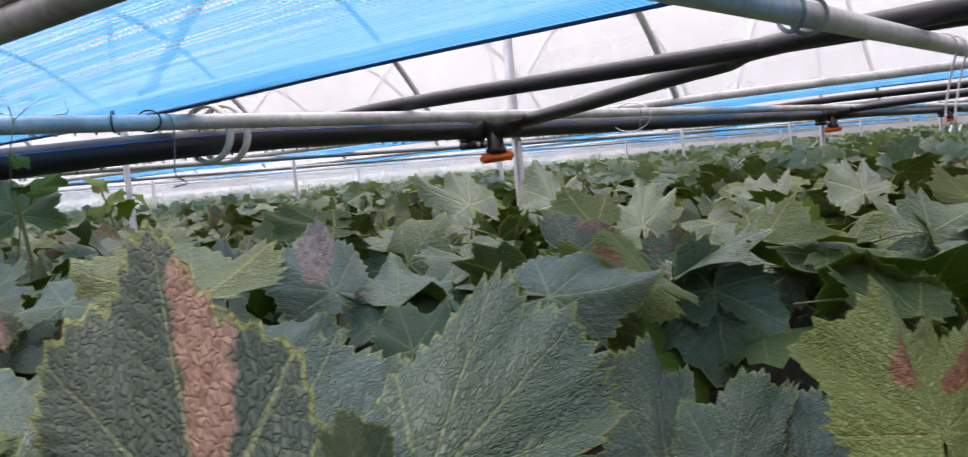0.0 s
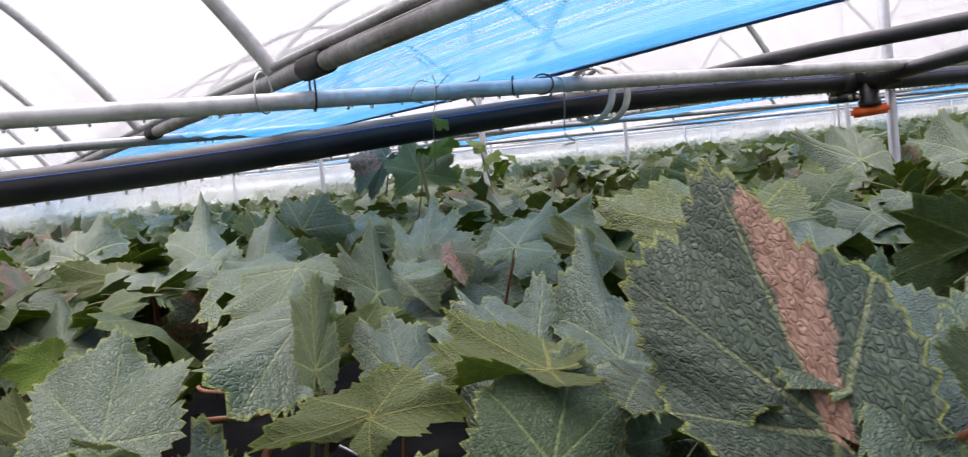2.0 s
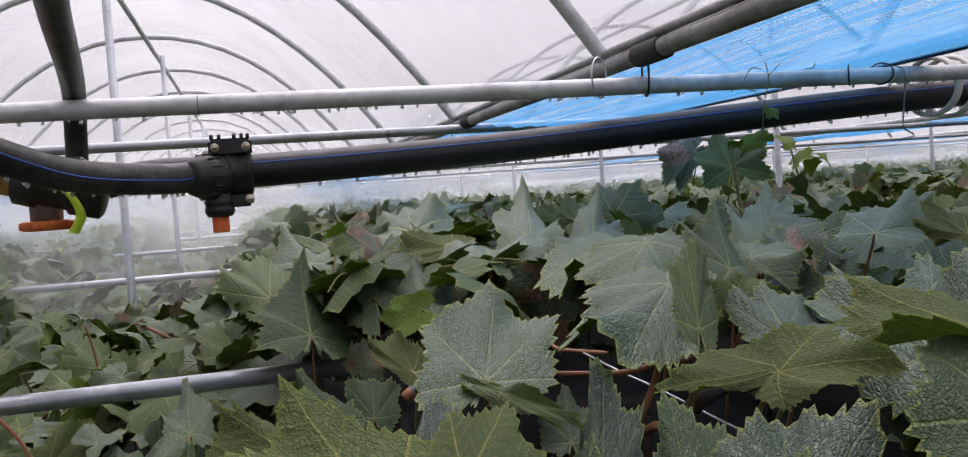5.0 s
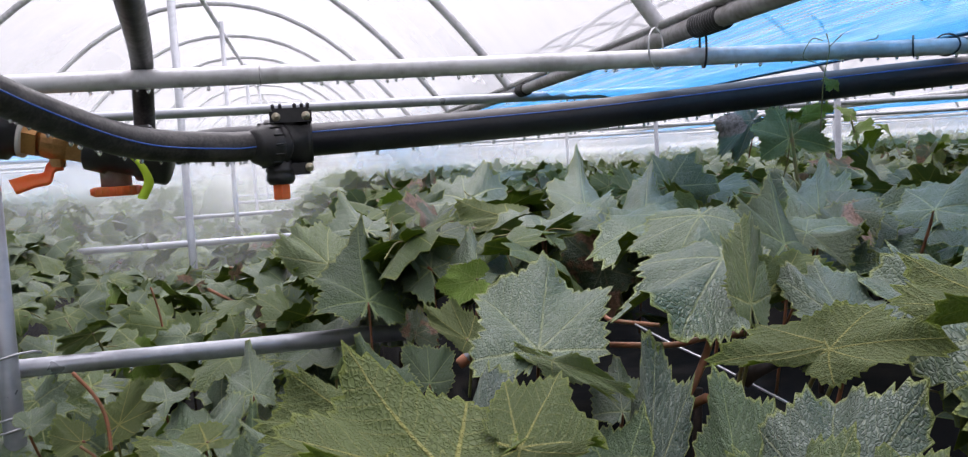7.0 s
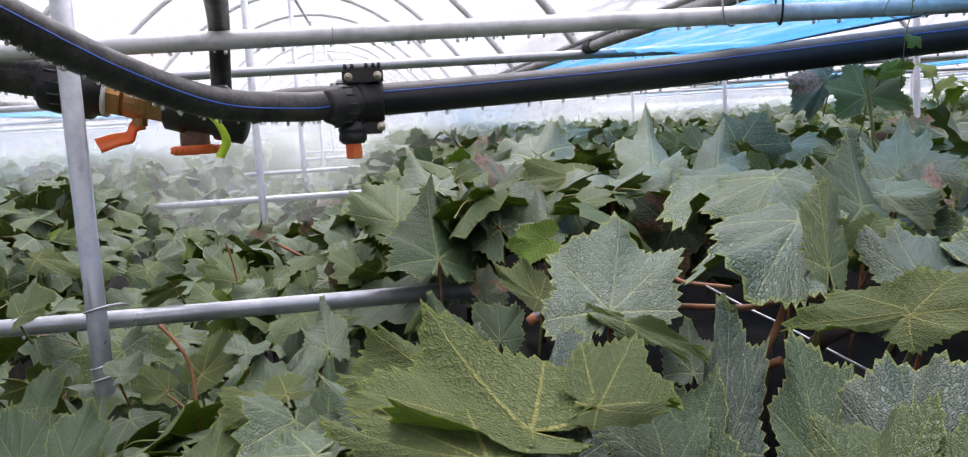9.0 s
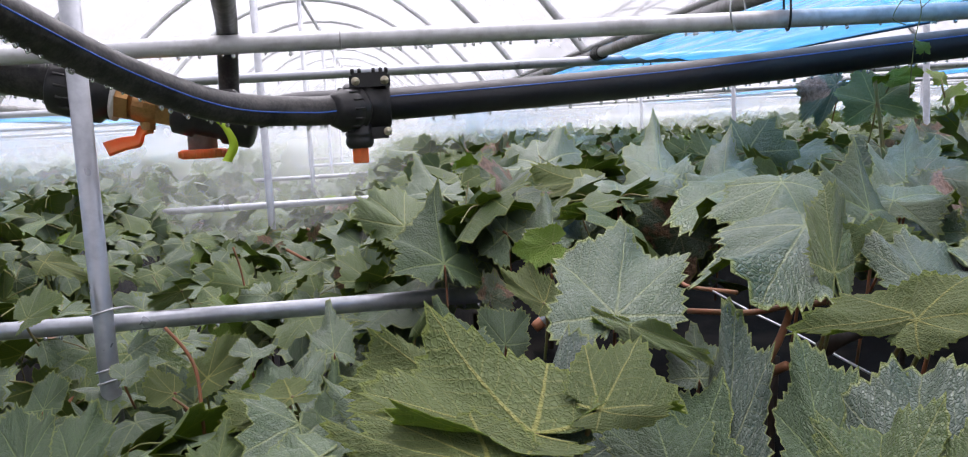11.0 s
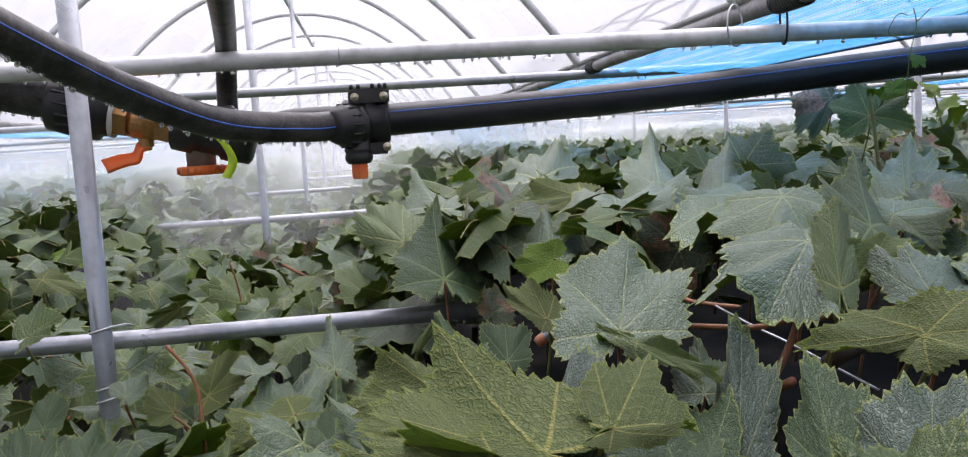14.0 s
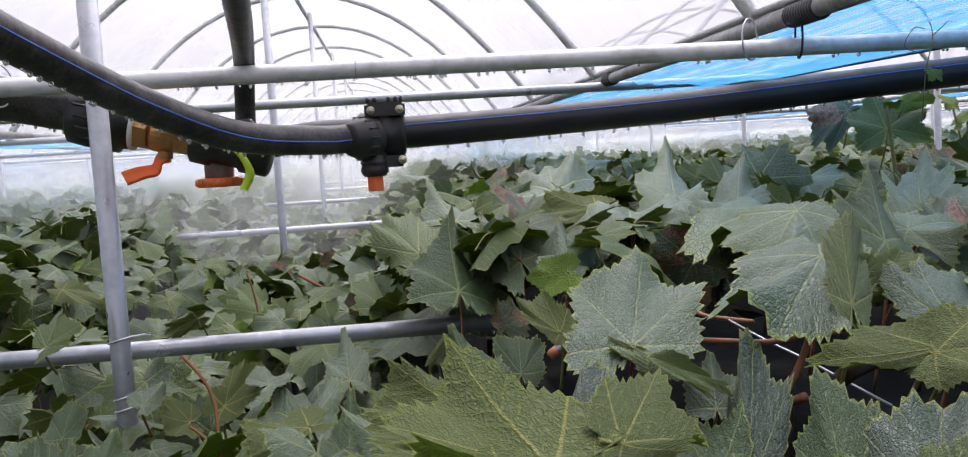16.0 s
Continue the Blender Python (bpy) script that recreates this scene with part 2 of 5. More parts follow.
def ground_material():
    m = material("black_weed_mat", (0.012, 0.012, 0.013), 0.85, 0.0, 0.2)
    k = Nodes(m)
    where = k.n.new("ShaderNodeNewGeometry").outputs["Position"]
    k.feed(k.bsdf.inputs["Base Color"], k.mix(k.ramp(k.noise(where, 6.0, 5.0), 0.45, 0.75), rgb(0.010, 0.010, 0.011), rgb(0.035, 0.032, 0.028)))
    weave = k.n.new("ShaderNodeTexChecker")
    k.feed(weave.inputs["Vector"], where)
    weave.inputs["Scale"].default_value = 400.0
    k.bump(weave.outputs["Fac"], 0.0005, 0.4)
    return m


def film_material(name, clear, tint=(0.86, 0.87, 0.89)):
    """Thin milky polythene: most light goes straight on, the rest is scattered."""
    m = material(name, tint, 0.3)
    k = Nodes(m)
    where = k.n.new("ShaderNodeNewGeometry").outputs["Position"]
    trans = k.put("ShaderNodeBsdfTranslucent", Color=rgb(*tint))
    clear_node = k.put("ShaderNodeBsdfTransparent", Color=rgb(0.91, 0.91, 0.925))
    glaze = k.put("ShaderNodeMixShader", Fac=0.12)
    k.l.new(trans.outputs[0], glaze.inputs[1])
    k.l.new(k.bsdf.outputs[0], glaze.inputs[2])
    fog = k.math("MULTIPLY_ADD", k.noise(where, 1.3, 4.0, 0.6), 0.3, clear - 0.15)
    mixer = k.put("ShaderNodeMixShader", Fac=fog)
    k.l.new(glaze.outputs[0], mixer.inputs[1])
    k.l.new(clear_node.outputs[0], mixer.inputs[2])
    k.l.new(mixer.outputs[0], k.out.inputs["Surface"])
    return m


def net_material():
    """Blue knitted shade net: solid threads with open meshes between them, bunched in long folds."""
    m = material("blue_shade_net", (0.05, 0.29, 0.66), 0.55)
    k = Nodes(m)
    uv = k.n.new("ShaderNodeUVMap").outputs[0]
    sep = k.put("ShaderNodeSeparateXYZ", Vector=uv)
    a = k.ramp(k.math("PINGPONG", sep.outputs[0], 0.0035), 0.0006, 0.0014)
    b = k.ramp(k.math("PINGPONG", sep.outputs[1], 0.0045), 0.0006, 0.0014)
    hole = k.math("MULTIPLY", a, b)
    long_way = k.put("ShaderNodeCombineXYZ", X=k.math("MULTIPLY", sep.outputs[0], 20.0), Y=k.math("MULTIPLY", sep.outputs[1], 0.5), Z=0.0).outputs[0]
    streak = k.ramp(k.noise(long_way, 3.0, 4.0, 0.65), 0.38, 0.68)
    near = k.math("SUBTRACT", 1.0, k.ramp(sep.outputs[0], 0.10, 0.55))
    hole = k.math("MULTIPLY", hole, k.math("ADD", k.math("MULTIPLY", k.math("MULTIPLY", streak, near), 0.60), 0.38))
    trans = k.put("ShaderNodeBsdfTranslucent", Color=k.mix(streak, rgb(0.05, 0.35, 0.76), rgb(0.14, 0.47, 0.82)))
    body = k.put("ShaderNodeMixShader", Fac=0.7)
    k.l.new(k.bsdf.outputs[0], body.inputs[1])
    k.l.new(trans.outputs[0], body.inputs[2])
    clear_node = k.put("ShaderNodeBsdfTransparent")
    mixer = k.put("ShaderNodeMixShader", Fac=hole)
    k.l.new(body.outputs[0], mixer.inputs[1])
    k.l.new(clear_node.outputs[0], mixer.inputs[2])
    k.l.new(mixer.outputs[0], k.out.inputs["Surface"])
    return m


def mist_material():
    """Fine spray hanging in the air: thin, uneven, scattering white."""
    m = material("fine_mist", (0.9, 0.92, 0.93), 1.0)
    k = Nodes(m)
    uv = k.n.new("ShaderNodeUVMap").outputs[0]
    sep = k.put("ShaderNodeSeparateXYZ", Vector=uv)
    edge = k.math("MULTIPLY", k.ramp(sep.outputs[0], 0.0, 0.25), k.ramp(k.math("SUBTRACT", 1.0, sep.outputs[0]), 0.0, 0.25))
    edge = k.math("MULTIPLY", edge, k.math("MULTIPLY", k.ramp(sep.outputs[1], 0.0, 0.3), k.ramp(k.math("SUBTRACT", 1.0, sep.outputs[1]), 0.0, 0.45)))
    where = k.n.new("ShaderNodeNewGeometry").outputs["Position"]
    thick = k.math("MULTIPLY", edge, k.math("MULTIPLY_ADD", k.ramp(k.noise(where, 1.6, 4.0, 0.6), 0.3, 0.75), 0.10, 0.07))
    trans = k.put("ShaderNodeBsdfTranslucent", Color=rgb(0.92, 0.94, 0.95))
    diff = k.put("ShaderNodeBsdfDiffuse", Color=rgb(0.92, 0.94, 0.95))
    both = k.n.new("ShaderNodeAddShader")
    k.l.new(trans.outputs[0], both.inputs[0])
    k.l.new(diff.outputs[0], both.inputs[1])
    clear_node = k.put("ShaderNodeBsdfTransparent")
    mixer = k.put("ShaderNodeMixShader", Fac=thick)
    k.l.new(clear_node.outputs[0], mixer.inputs[1])
    k.l.new(both.outputs[0], mixer.inputs[2])
    k.l.new(mixer.outputs[0], k.out.inputs["Surface"])
    return m


GROUND, FILM, FILM_WALL, NET, MIST = ground_material(), film_material("roof_film", 0.72), film_material("wall_film", 0.45), net_material(), mist_material()


# ---- mesh helpers ----
def mesh_from(name, verts, faces, mats, uv=None, index=None, smooth=True):
    me = bpy.data.meshes.new(name)
    me.from_pydata([tuple(map(float, p)) for p in verts], [], [tuple(map(int, f)) for f in faces])
    for mat in mats:
        me.materials.append(mat)
    if uv is not None:
        layer = me.uv_layers.new(name="UVMap")
        loops = np.empty(len(me.loops), dtype=np.int32)
        me.loops.foreach_get("vertex_index", loops)
        layer.data.foreach_set("uv", np.asarray(uv, dtype=np.float32)[loops].ravel())
    if index is not None:
        me.polygons.foreach_set("material_index", np.asarray(index, dtype=np.int32))
    if smooth:
        me.polygons.foreach_set("use_smooth", np.ones(len(me.polygons), dtype=bool))
    me.update()
    return me


def part(name, bm, mat, parent, label=""):
    me = bm
    if isinstance(bm, bmesh.types.BMesh):
        me = bpy.data.meshes.new(name)
        bm.to_mesh(me)
        bm.free()
        me.materials.append(mat)
    ob = new(name, me)
    ob.parent = parent
    if label:
        tagged(ob, label)
    return ob


def spine(points, steps=8):
    """A smooth line (Catmull-Rom) through the points."""
    pts = [Vector(p) for p in points]
    if len(pts) == 2:
        return [pts[0].lerp(pts[1], n / steps) for n in range(steps + 1)]
    ends = [2 * pts[0] - pts[1], *pts, 2 * pts[-1] - pts[-2]]
    line = []
    for a, b, c, d in zip(ends, ends[1:], ends[2:], ends[3:]):
        for n in range(steps):
            s = n / steps
            line.append(0.5 * (2 * b + (c - a) * s + (2 * a - 5 * b + 4 * c - d) * s * s + (3 * b - a - 3 * c + d) * s ** 3))
    return line + [pts[-1]]


def tube_data(line, radii, sides=14, cap=True):
    """Verts and faces of a round bar along a line, with radii along it."""
    line = [Vector(p) for p in line]
    if not hasattr(radii, "__len__"):
        radii = [radii] * len(line)
    verts, faces = [], []
    up = Vector((0.02, 0.03, 1))
    first = (line[1] - line[0]).normalized()
    if abs(first.z) > 0.9:
        up = Vector((1, 0.03, 0.02))
    for n, p in enumerate(line):
        way = (line[min(n + 1, len(line) - 1)] - line[max(n - 1, 0)]).normalized()
        a = way.cross(up).normalized()
        b = a.cross(way)
        for s in range(sides):
            t = 2 * math.pi * s / sides
            verts.append(p + radii[n] * (math.cos(t) * a + math.sin(t) * b))
    for n in range(len(line) - 1):
        for s in range(sides):
            t = (s + 1) % sides
            faces.append((n * sides + s, n * sides + t, (n + 1) * sides + t, (n + 1) * sides + s))
    if cap:
        faces.append(tuple(range(sides))[::-1])
        faces.append(tuple(range((len(line) - 1) * sides, len(line) * sides)))
    return verts, faces


def tube(name, line, radii, mat, sides=14):
    return mesh_from(name, *tube_data(line, radii, sides), [mat])


def merged(pieces):
    verts, faces = [], []
    for v, f in pieces:
        base = len(verts)
        verts += list(v)
        faces += [tuple(i + base for i in face) for face in f]
    return verts, faces


def lathe(axis_from, axis_to, profile, sides=20):
    """A turned body: profile is (distance along, radius)."""
    a, b = Vector(axis_from), Vector(axis_to)
    way = (b - a).normalized()
    return tube_data([a + way * d for d, _ in profile], [r for _, r in profile], sides)


def box_data(centre, size, turn=None, bevel=0.0):
    bm = bmesh.new()
    bmesh.ops.create_cube(bm, size=1.0)
    bmesh.ops.scale(bm, vec=Vector(size), verts=bm.verts)
    if bevel:
        bmesh.ops.bevel(bm, geom=list(bm.edges), offset=bevel, segments=2, affect="EDGES")
    m = Matrix.Translation(Vector(centre)) @ (turn or Matrix.Identity(4))
    verts = [m @ v.co for v in bm.verts]
    faces = [tuple(v.index for v in f.verts) for f in bm.faces]
    bm.free()
    return verts, faces


def thing(name, label, category, group="", kind="", at=(0, 0, 0)):
    ob = new(name)
    ob.location = at
    ob.empty_display_size = 0.05
    return tagged(ob, label, category, group, kind)


# ---- the shelter: ground, posts, cross pipes, hoops, film ----
PITCH, HALF, FOOT, RISE = 2.56, 1.03, 1.845, 0.675
# The south end runs on out of view, extended to cut low light.
YMIN, YMAX = -12.0, 34.0
XMIN, XMAX = -16.0, 30.0
HOOPS = [0.18 + 1.13 * n for n in range(-3, 30)]
CROSS = [(-0.97, 1.785), (0.04, 1.785), (1.2, 1.815)] + [(2.4 + 1.13 * n, 1.80) for n in range(0, 28, 2)]


def flat(name, x0, x1, y0, y1, z, mat):
    ob = new(name, mesh_from(name, [(x0, y0, z), (x1, y0, z), (x1, y1, z), (x0, y1, z)], [(0, 1, 2, 3)], [mat], smooth=False))
    return ob


ground = flat("ground", -600, 600, -600, 600, 0.0, GROUND)
tagged(ground, "black woven weed mat lying on the ground", "ground", kind="structure")


def hoop_line(cx, y, n=22, r=0.0):
    line = []
    for s in range(n + 1):
        u = math.cos(math.pi * s / n)
        line.append((cx + (HALF + r) * u, y, FOOT + (RISE + r) * (1 - abs(u) ** 2.15)))
    return line


def film_roof(cx):
    verts, faces = [], []
    n = 20
    for y in (YMIN, YMAX):
        verts += hoop_line(cx, y, n, 0.016)
    for s in range(n):
        faces.append((s, s + 1, n + 2 + s, n + 1 + s))
    ob = new("roof_film", mesh_from("roof_film", verts, faces, [FILM]))
    tagged(ob, "milky polythene film arched over the hoops", "roof film", kind="structure")


def hoop(cx, y, near):
    ob = new("hoop", tube("hoop", hoop_line(cx, y, 26 if near else 14), 0.0127, STEEL, 12 if near else 6))
    tagged(ob, "arched galvanised steel hoop carrying the film roof", "hoop", "roof hoops")


for k in range(-5, 11):
    cx = PITCH * k - 0.03
    film_roof(cx)
    for n, y in enumerate(HOOPS):
        if abs(k) <= 1 and y < 18 or y < 9 and k < 4:
            hoop(cx, y, abs(k) <= 1 and y < 8)
    ridge = new("ridge_pipe", tube("ridge_pipe", [(cx, YMIN, FOOT + RISE - 0.026), (cx, YMAX, FOOT + RISE - 0.026)], 0.0115, STEEL, 10))
    tagged(ridge, "thin steel ridge pipe under the hoops", "ridge pipe", "ridge pipes")
    for side in (-1, 1):
        e = new("eaves_pipe", tube("eaves_pipe", [(cx + side * HALF, YMIN, 1.832), (cx + side * HALF, YMAX, 1.832)], 0.0145, STEEL_DULL if k == 0 else STEEL, 12))
        tagged(e, "weathered steel pipe along the foot of the hoops", "eaves pipe", "eaves pipes")

for n, (y, z) in enumerate(CROSS):
    line = [(x, y, z + 0.001 * math.sin(x * 1.3 + n)) for x in np.linspace(XMIN, XMAX, 60)]
    ob = new("cross_pipe", tube("cross_pipe", line, 0.0132, STEEL if n < 2 else STEEL_CLEAN, 14 if n < 3 else 7))
    tagged(ob, "wet galvanised steel pipe laid across the rows", "cross pipe", "cross pipes")


def post(x, y, top, near):
    ob = thing("post", "upright galvanised steel post standing in the ground", "post", "posts", at=(x, y, 0))
    part("pole", tube("pole", [(0, 0, 0), (0, 0, top)], 0.0132, STEEL_CLEAN, 18 if near else 8), None, ob)
    return ob


def rail(x0, x1, y, z, near):
    ob = new("cross_rail", tube("cross_rail", [(x0, y, z), (x1, y, z)], 0.0120, STEEL_CLEAN, 14 if near else 7))
    tagged(ob, "galvanised steel rail tied across the posts at canopy height", "rail", "trellis rails")


for k in range(-4, 9):
    for n in range(-1, 12):
        x = PITCH * k + (0.022 if (k, n) == (0, 0) else 0.0) + (0.04 if k == 1 else 0)
        y = 2.0 * n - 0.03 if k < 1 else 2.0 * n + 0.19
        post(x, y, FOOT + RISE - 0.03, abs(k) < 2 and n < 3)
for n in range(0, 12):
    rail(-0.62, 0.62, 2.0 * n + 0.0, 1.42, n < 3)
    for k in (-3, -2, -1, 1, 2, 3, 4):
        rail(PITCH * k - 0.62, PITCH * k + 0.62, 2.0 * n + (0.22 if k > 0 else 0.0), 1.42, False)


HEM = material("dark_blue_hem", (0.02, 0.06, 0.16), 0.6)


def net_strip(x0, x1, y0, y1, near):
    """A drawn-back shade net lying in folds along the eaves."""
    nx, ny = (60, 90) if near else (8, 24)
    verts, uv, faces = [], [], []
    for j in range(ny + 1):
        y = y0 + (y1 - y0) * j / ny
        for i in range(nx + 1):
            s = i / nx
            fold = (0.007 * math.sin(s * 55 + 1.5 * math.sin(y * 1.1)) * max(0, 1 - 1.6 * s) + 0.004 * math.sin(s * 17 + y)) if near else 0.0
            sag = -0.028 * math.sin(math.pi * s) * (0.7 + 0.3 * math.sin(y * 2.6))
            edge = 0.03 * math.sin(y * 1.9 + 0.6) * s
            verts.append((x0 + (x1 - x0) * s + edge, y, 1.835 + fold + sag - 0.018 * s + 0.006 * noise.noise((s * 3, y * 1.4, 0))))
            uv.append(((x1 - x0) * s * 1.5, y))
    for j in range(ny):
        for i in range(nx):
            a = j * (nx + 1) + i
            faces.append((a, a + 1, a + nx + 2, a + nx + 1))
    ob = thing("shade_net", "", "")
    part("netting", mesh_from("netting", verts, faces, [NET], uv), None, ob)
    hem = [verts[j * (nx + 1) + nx] for j in range(ny + 1)]
    part("hem", tube("hem", hem, 0.004, HEM, 6), None, ob, "dark blue rolled hem")
    tagged(ob, "blue knitted shade net drawn back in folds over the cross pipes", "shade net", "shade nets")


for k in range(-4, 9):
    net_strip(PITCH * k + 1.0, PITCH * k + 1.49, -3.0, 8.0, k == 0)
    net_strip(PITCH * k + 1.0, PITCH * k + 1.49, 8.0, 30.0, False)

# Added film walls: a backdrop ahead, low light closed off at sides and behind.
wall_far = new("wall_north", mesh_from("wall_north", [(XMIN, YMAX, 0), (XMAX, YMAX, 0), (XMAX, YMAX, 2.6), (XMIN, YMAX, 2.6)], [(0, 1, 2, 3)], [FILM_WALL], smooth=False))
wall_back = new("added_wall_south", mesh_from("added_wall_south", [(XMIN, YMIN, 0), (XMAX, YMIN, 0), (XMAX, YMIN, 2.6), (XMIN, YMIN, 2.6)], [(0, 1, 2, 3)], [FILM_WALL], smooth=False))
wall_l = new("added_wall_west", mesh_from("added_wall_west", [(XMIN, YMIN, 0), (XMIN, YMAX, 0), (XMIN, YMAX, 2.6), (XMIN, YMIN, 2.6)], [(0, 1, 2, 3)], [FILM_WALL], smooth=False))
wall_r = new("added_wall_east", mesh_from("added_wall_east", [(XMAX, YMIN, 0), (XMAX, YMAX, 0), (XMAX, YMAX, 2.6), (XMAX, YMIN, 2.6)], [(0, 1, 2, 3)], [FILM_WALL], smooth=False))
for w in (wall_far, wall_back, wall_l, wall_r):
    tagged(w, "milky polythene film wall added to close the shelter and its light", "film wall", kind="structure")


# ---- water pipes ----
def stripe(line, radius, turn, mat=None):
    """A thin raised line along the side of a tube."""
    up = Vector((0.02, 0.03, 1))
    rows = []
    for n, p in enumerate(line):
        way = (line[min(n + 1, len(line) - 1)] - line[max(n - 1, 0)]).normalized()
        a = way.cross(up).normalized()
        b = a.cross(way)
        rows.append(p + (radius - 0.0002) * (math.cos(turn) * a + math.sin(turn) * b))
    return mesh_from("stripe", *tube_data(rows, 0.0011, 6), [BLUE_LINE])


def drops_under(name, line, radius, gap, rng, parent, x_range=(-1.5, 3.5)):
    """Beads of water hanging from the underside of a bar."""
    pieces = []
    for a, b in zip(line, line[1:]):
        count = max(1, int((b - a).length / gap))
        for _ in range(count):
            p = a.lerp(b, rng.random())
            if x_range[0] < p.x < x_range[1] and rng.random() < 0.75:
                r = rng.uniform(0.0014, 0.0032)
                prof = [(0, r * 0.3), (r * 0.6, r * 0.85), (r * 1.3, r), (r * 2.0, r * 0.75), (r * 2.4, r * 0.2)]
                q = p + Vector((0, rng.uniform(-0.003, 0.003), -radius + 0.001))
                pieces.append(lathe(q, q - Vector((0, 0, 1)), prof, 7))
    if pieces:
        ob = part(name, mesh_from(name, *merged(pieces), [DROP]), None, parent)
        tagged(ob, "clear water drops hanging in a row", kind="stuff")


def striped_pipe(name, label, pts, radius, mat, turn=None, drops=0.0, x_range=(-1.5, 3.5)):
    ob = thing(name, label, "water pipe", "water pipes")
    line = spine(pts, 12)
    wobbly = [p + 0.0015 * Vector((noise.noise(p * 3), noise.noise(p * 3 + Vector((5, 0, 0))), noise.noise(p * 4))) for p in line]
    part("tube", tube("tube", wobbly, radius, mat, 22), None, ob)
    if turn is not None:
        part("stripe", stripe(wobbly, radius, turn), None, ob, "thin blue marking stripe")
    if drops:
        drops_under("bead_row", wobbly, radius, drops, random.Random(len(pts)), ob, x_range)
    return ob


F = 0.45
main_pts = [(0.395, 0.09, 1.694), (0.65, 0.11, 1.702), (0.945, 0.12, 1.717), (1.25, 0.12, 1.738), (1.63, 0.10, 1.756), (2.02, 0.13, 1.762), (2.45, 0.17, 1.760)]
striped_pipe("main_pipe", "wet black polythene water main with a thin blue stripe", main_pts, 0.0235, POLY, F, 0.012)
striped_pipe("main_pipe", "wet black polythene water main hung under the cross pipe", [(2.45, 0.17, 1.760), (3.2, 0.17, 1.758), (4.0, 0.17, 1.760), (5.1, 0.17, 1.763), (8.0, 0.17, 1.763), (20.0, 0.17, 1.763)], 0.0235, POLY, F, 0.012, (2.4, 5.5))
striped_pipe("feed_pipe", "thick dusty black polythene feed pipe with a blue stripe", [(-6.0, 0.09, 1.80), (-1.2, 0.09, 1.795), (-0.3, 0.09, 1.788), (-0.03, 0.09, 1.752)], 0.0315, POLY_GREY, 2.9, 0.02)
striped_pipe("lateral_pipe", "dusty black polythene lateral bending up from the saddle clamp", [(0.352, 0.055, 1.692), (0.30, 0.03, 1.690), (0.20, -0.05, 1.700), (0.12, -0.18, 1.737), (0.06, -0.36, 1.785), (0.0, -0.6, 1.845), (-0.06, -1.0, 1.90), (-0.1, -2.5, 1.93)], 0.0205, POLY_GREY, 3.3, 0.008)
striped_pipe("lateral_pipe", "dark polythene lateral running over the cross pipe", [(0.180, 0.15, 1.705), (0.188, 0.12, 1.77), (0.203, 0.04, 1.814), (0.243, -0.25, 1.835), (0.288, -0.6, 1.87), (0.3, -1.0, 1.95), (0.3, -2.5, 1.97)], 0.0150, POLY_GREY)
striped_pipe("lateral_pipe", "black polythene lateral lying over the cross pipes", [(2.035, 0.45, 1.80), (2.03, 0.04, 1.814), (2.01, -0.45, 1.812), (2.03, -0.97, 1.814), (2.03, -3.0, 1.814)], 0.0150, POLY, 2.9)
striped_pipe("lateral_pipe", "black polythene lateral leading off the tee", [(2.455, 0.07, 1.766), (2.37, -0.10, 1.776), (2.12, -0.60, 1.803), (1.965, -0.97, 1.816), (1.6, -3.0, 1.82)], 0.0165, POLY, 2.9)
striped_pipe("lateral_pipe", "black polythene lateral leading off the tee", [(5.12, 0.07, 1.768), (4.95, -0.12, 1.776), (4.65, -0.70, 1.784), (4.56, -0.97, 1.79), (4.5, -3.0, 1.79)], 0.0165, POLY)
striped_pipe("lateral_pipe", "black polythene lateral lying over the cross pipes", [(4.66, 0.45, 1.80), (4.65, 0.04, 1.814), (4.62, -0.45, 1.812), (4.62, -3.0, 1.814)], 0.0150, POLY)


striped_pipe("main_pipe", "short black polythene link between the tee and the saddle", [(0.225, 0.10, 1.690), (0.29, 0.10, 1.700), (0.39, 0.092, 1.698)], 0.020, POLY, F)


def hex_data(a, b, r):
    return tube_data([Vector(a), Vector(a).lerp(Vector(b), 0.5), Vector(b)], [r, r, r], 6)


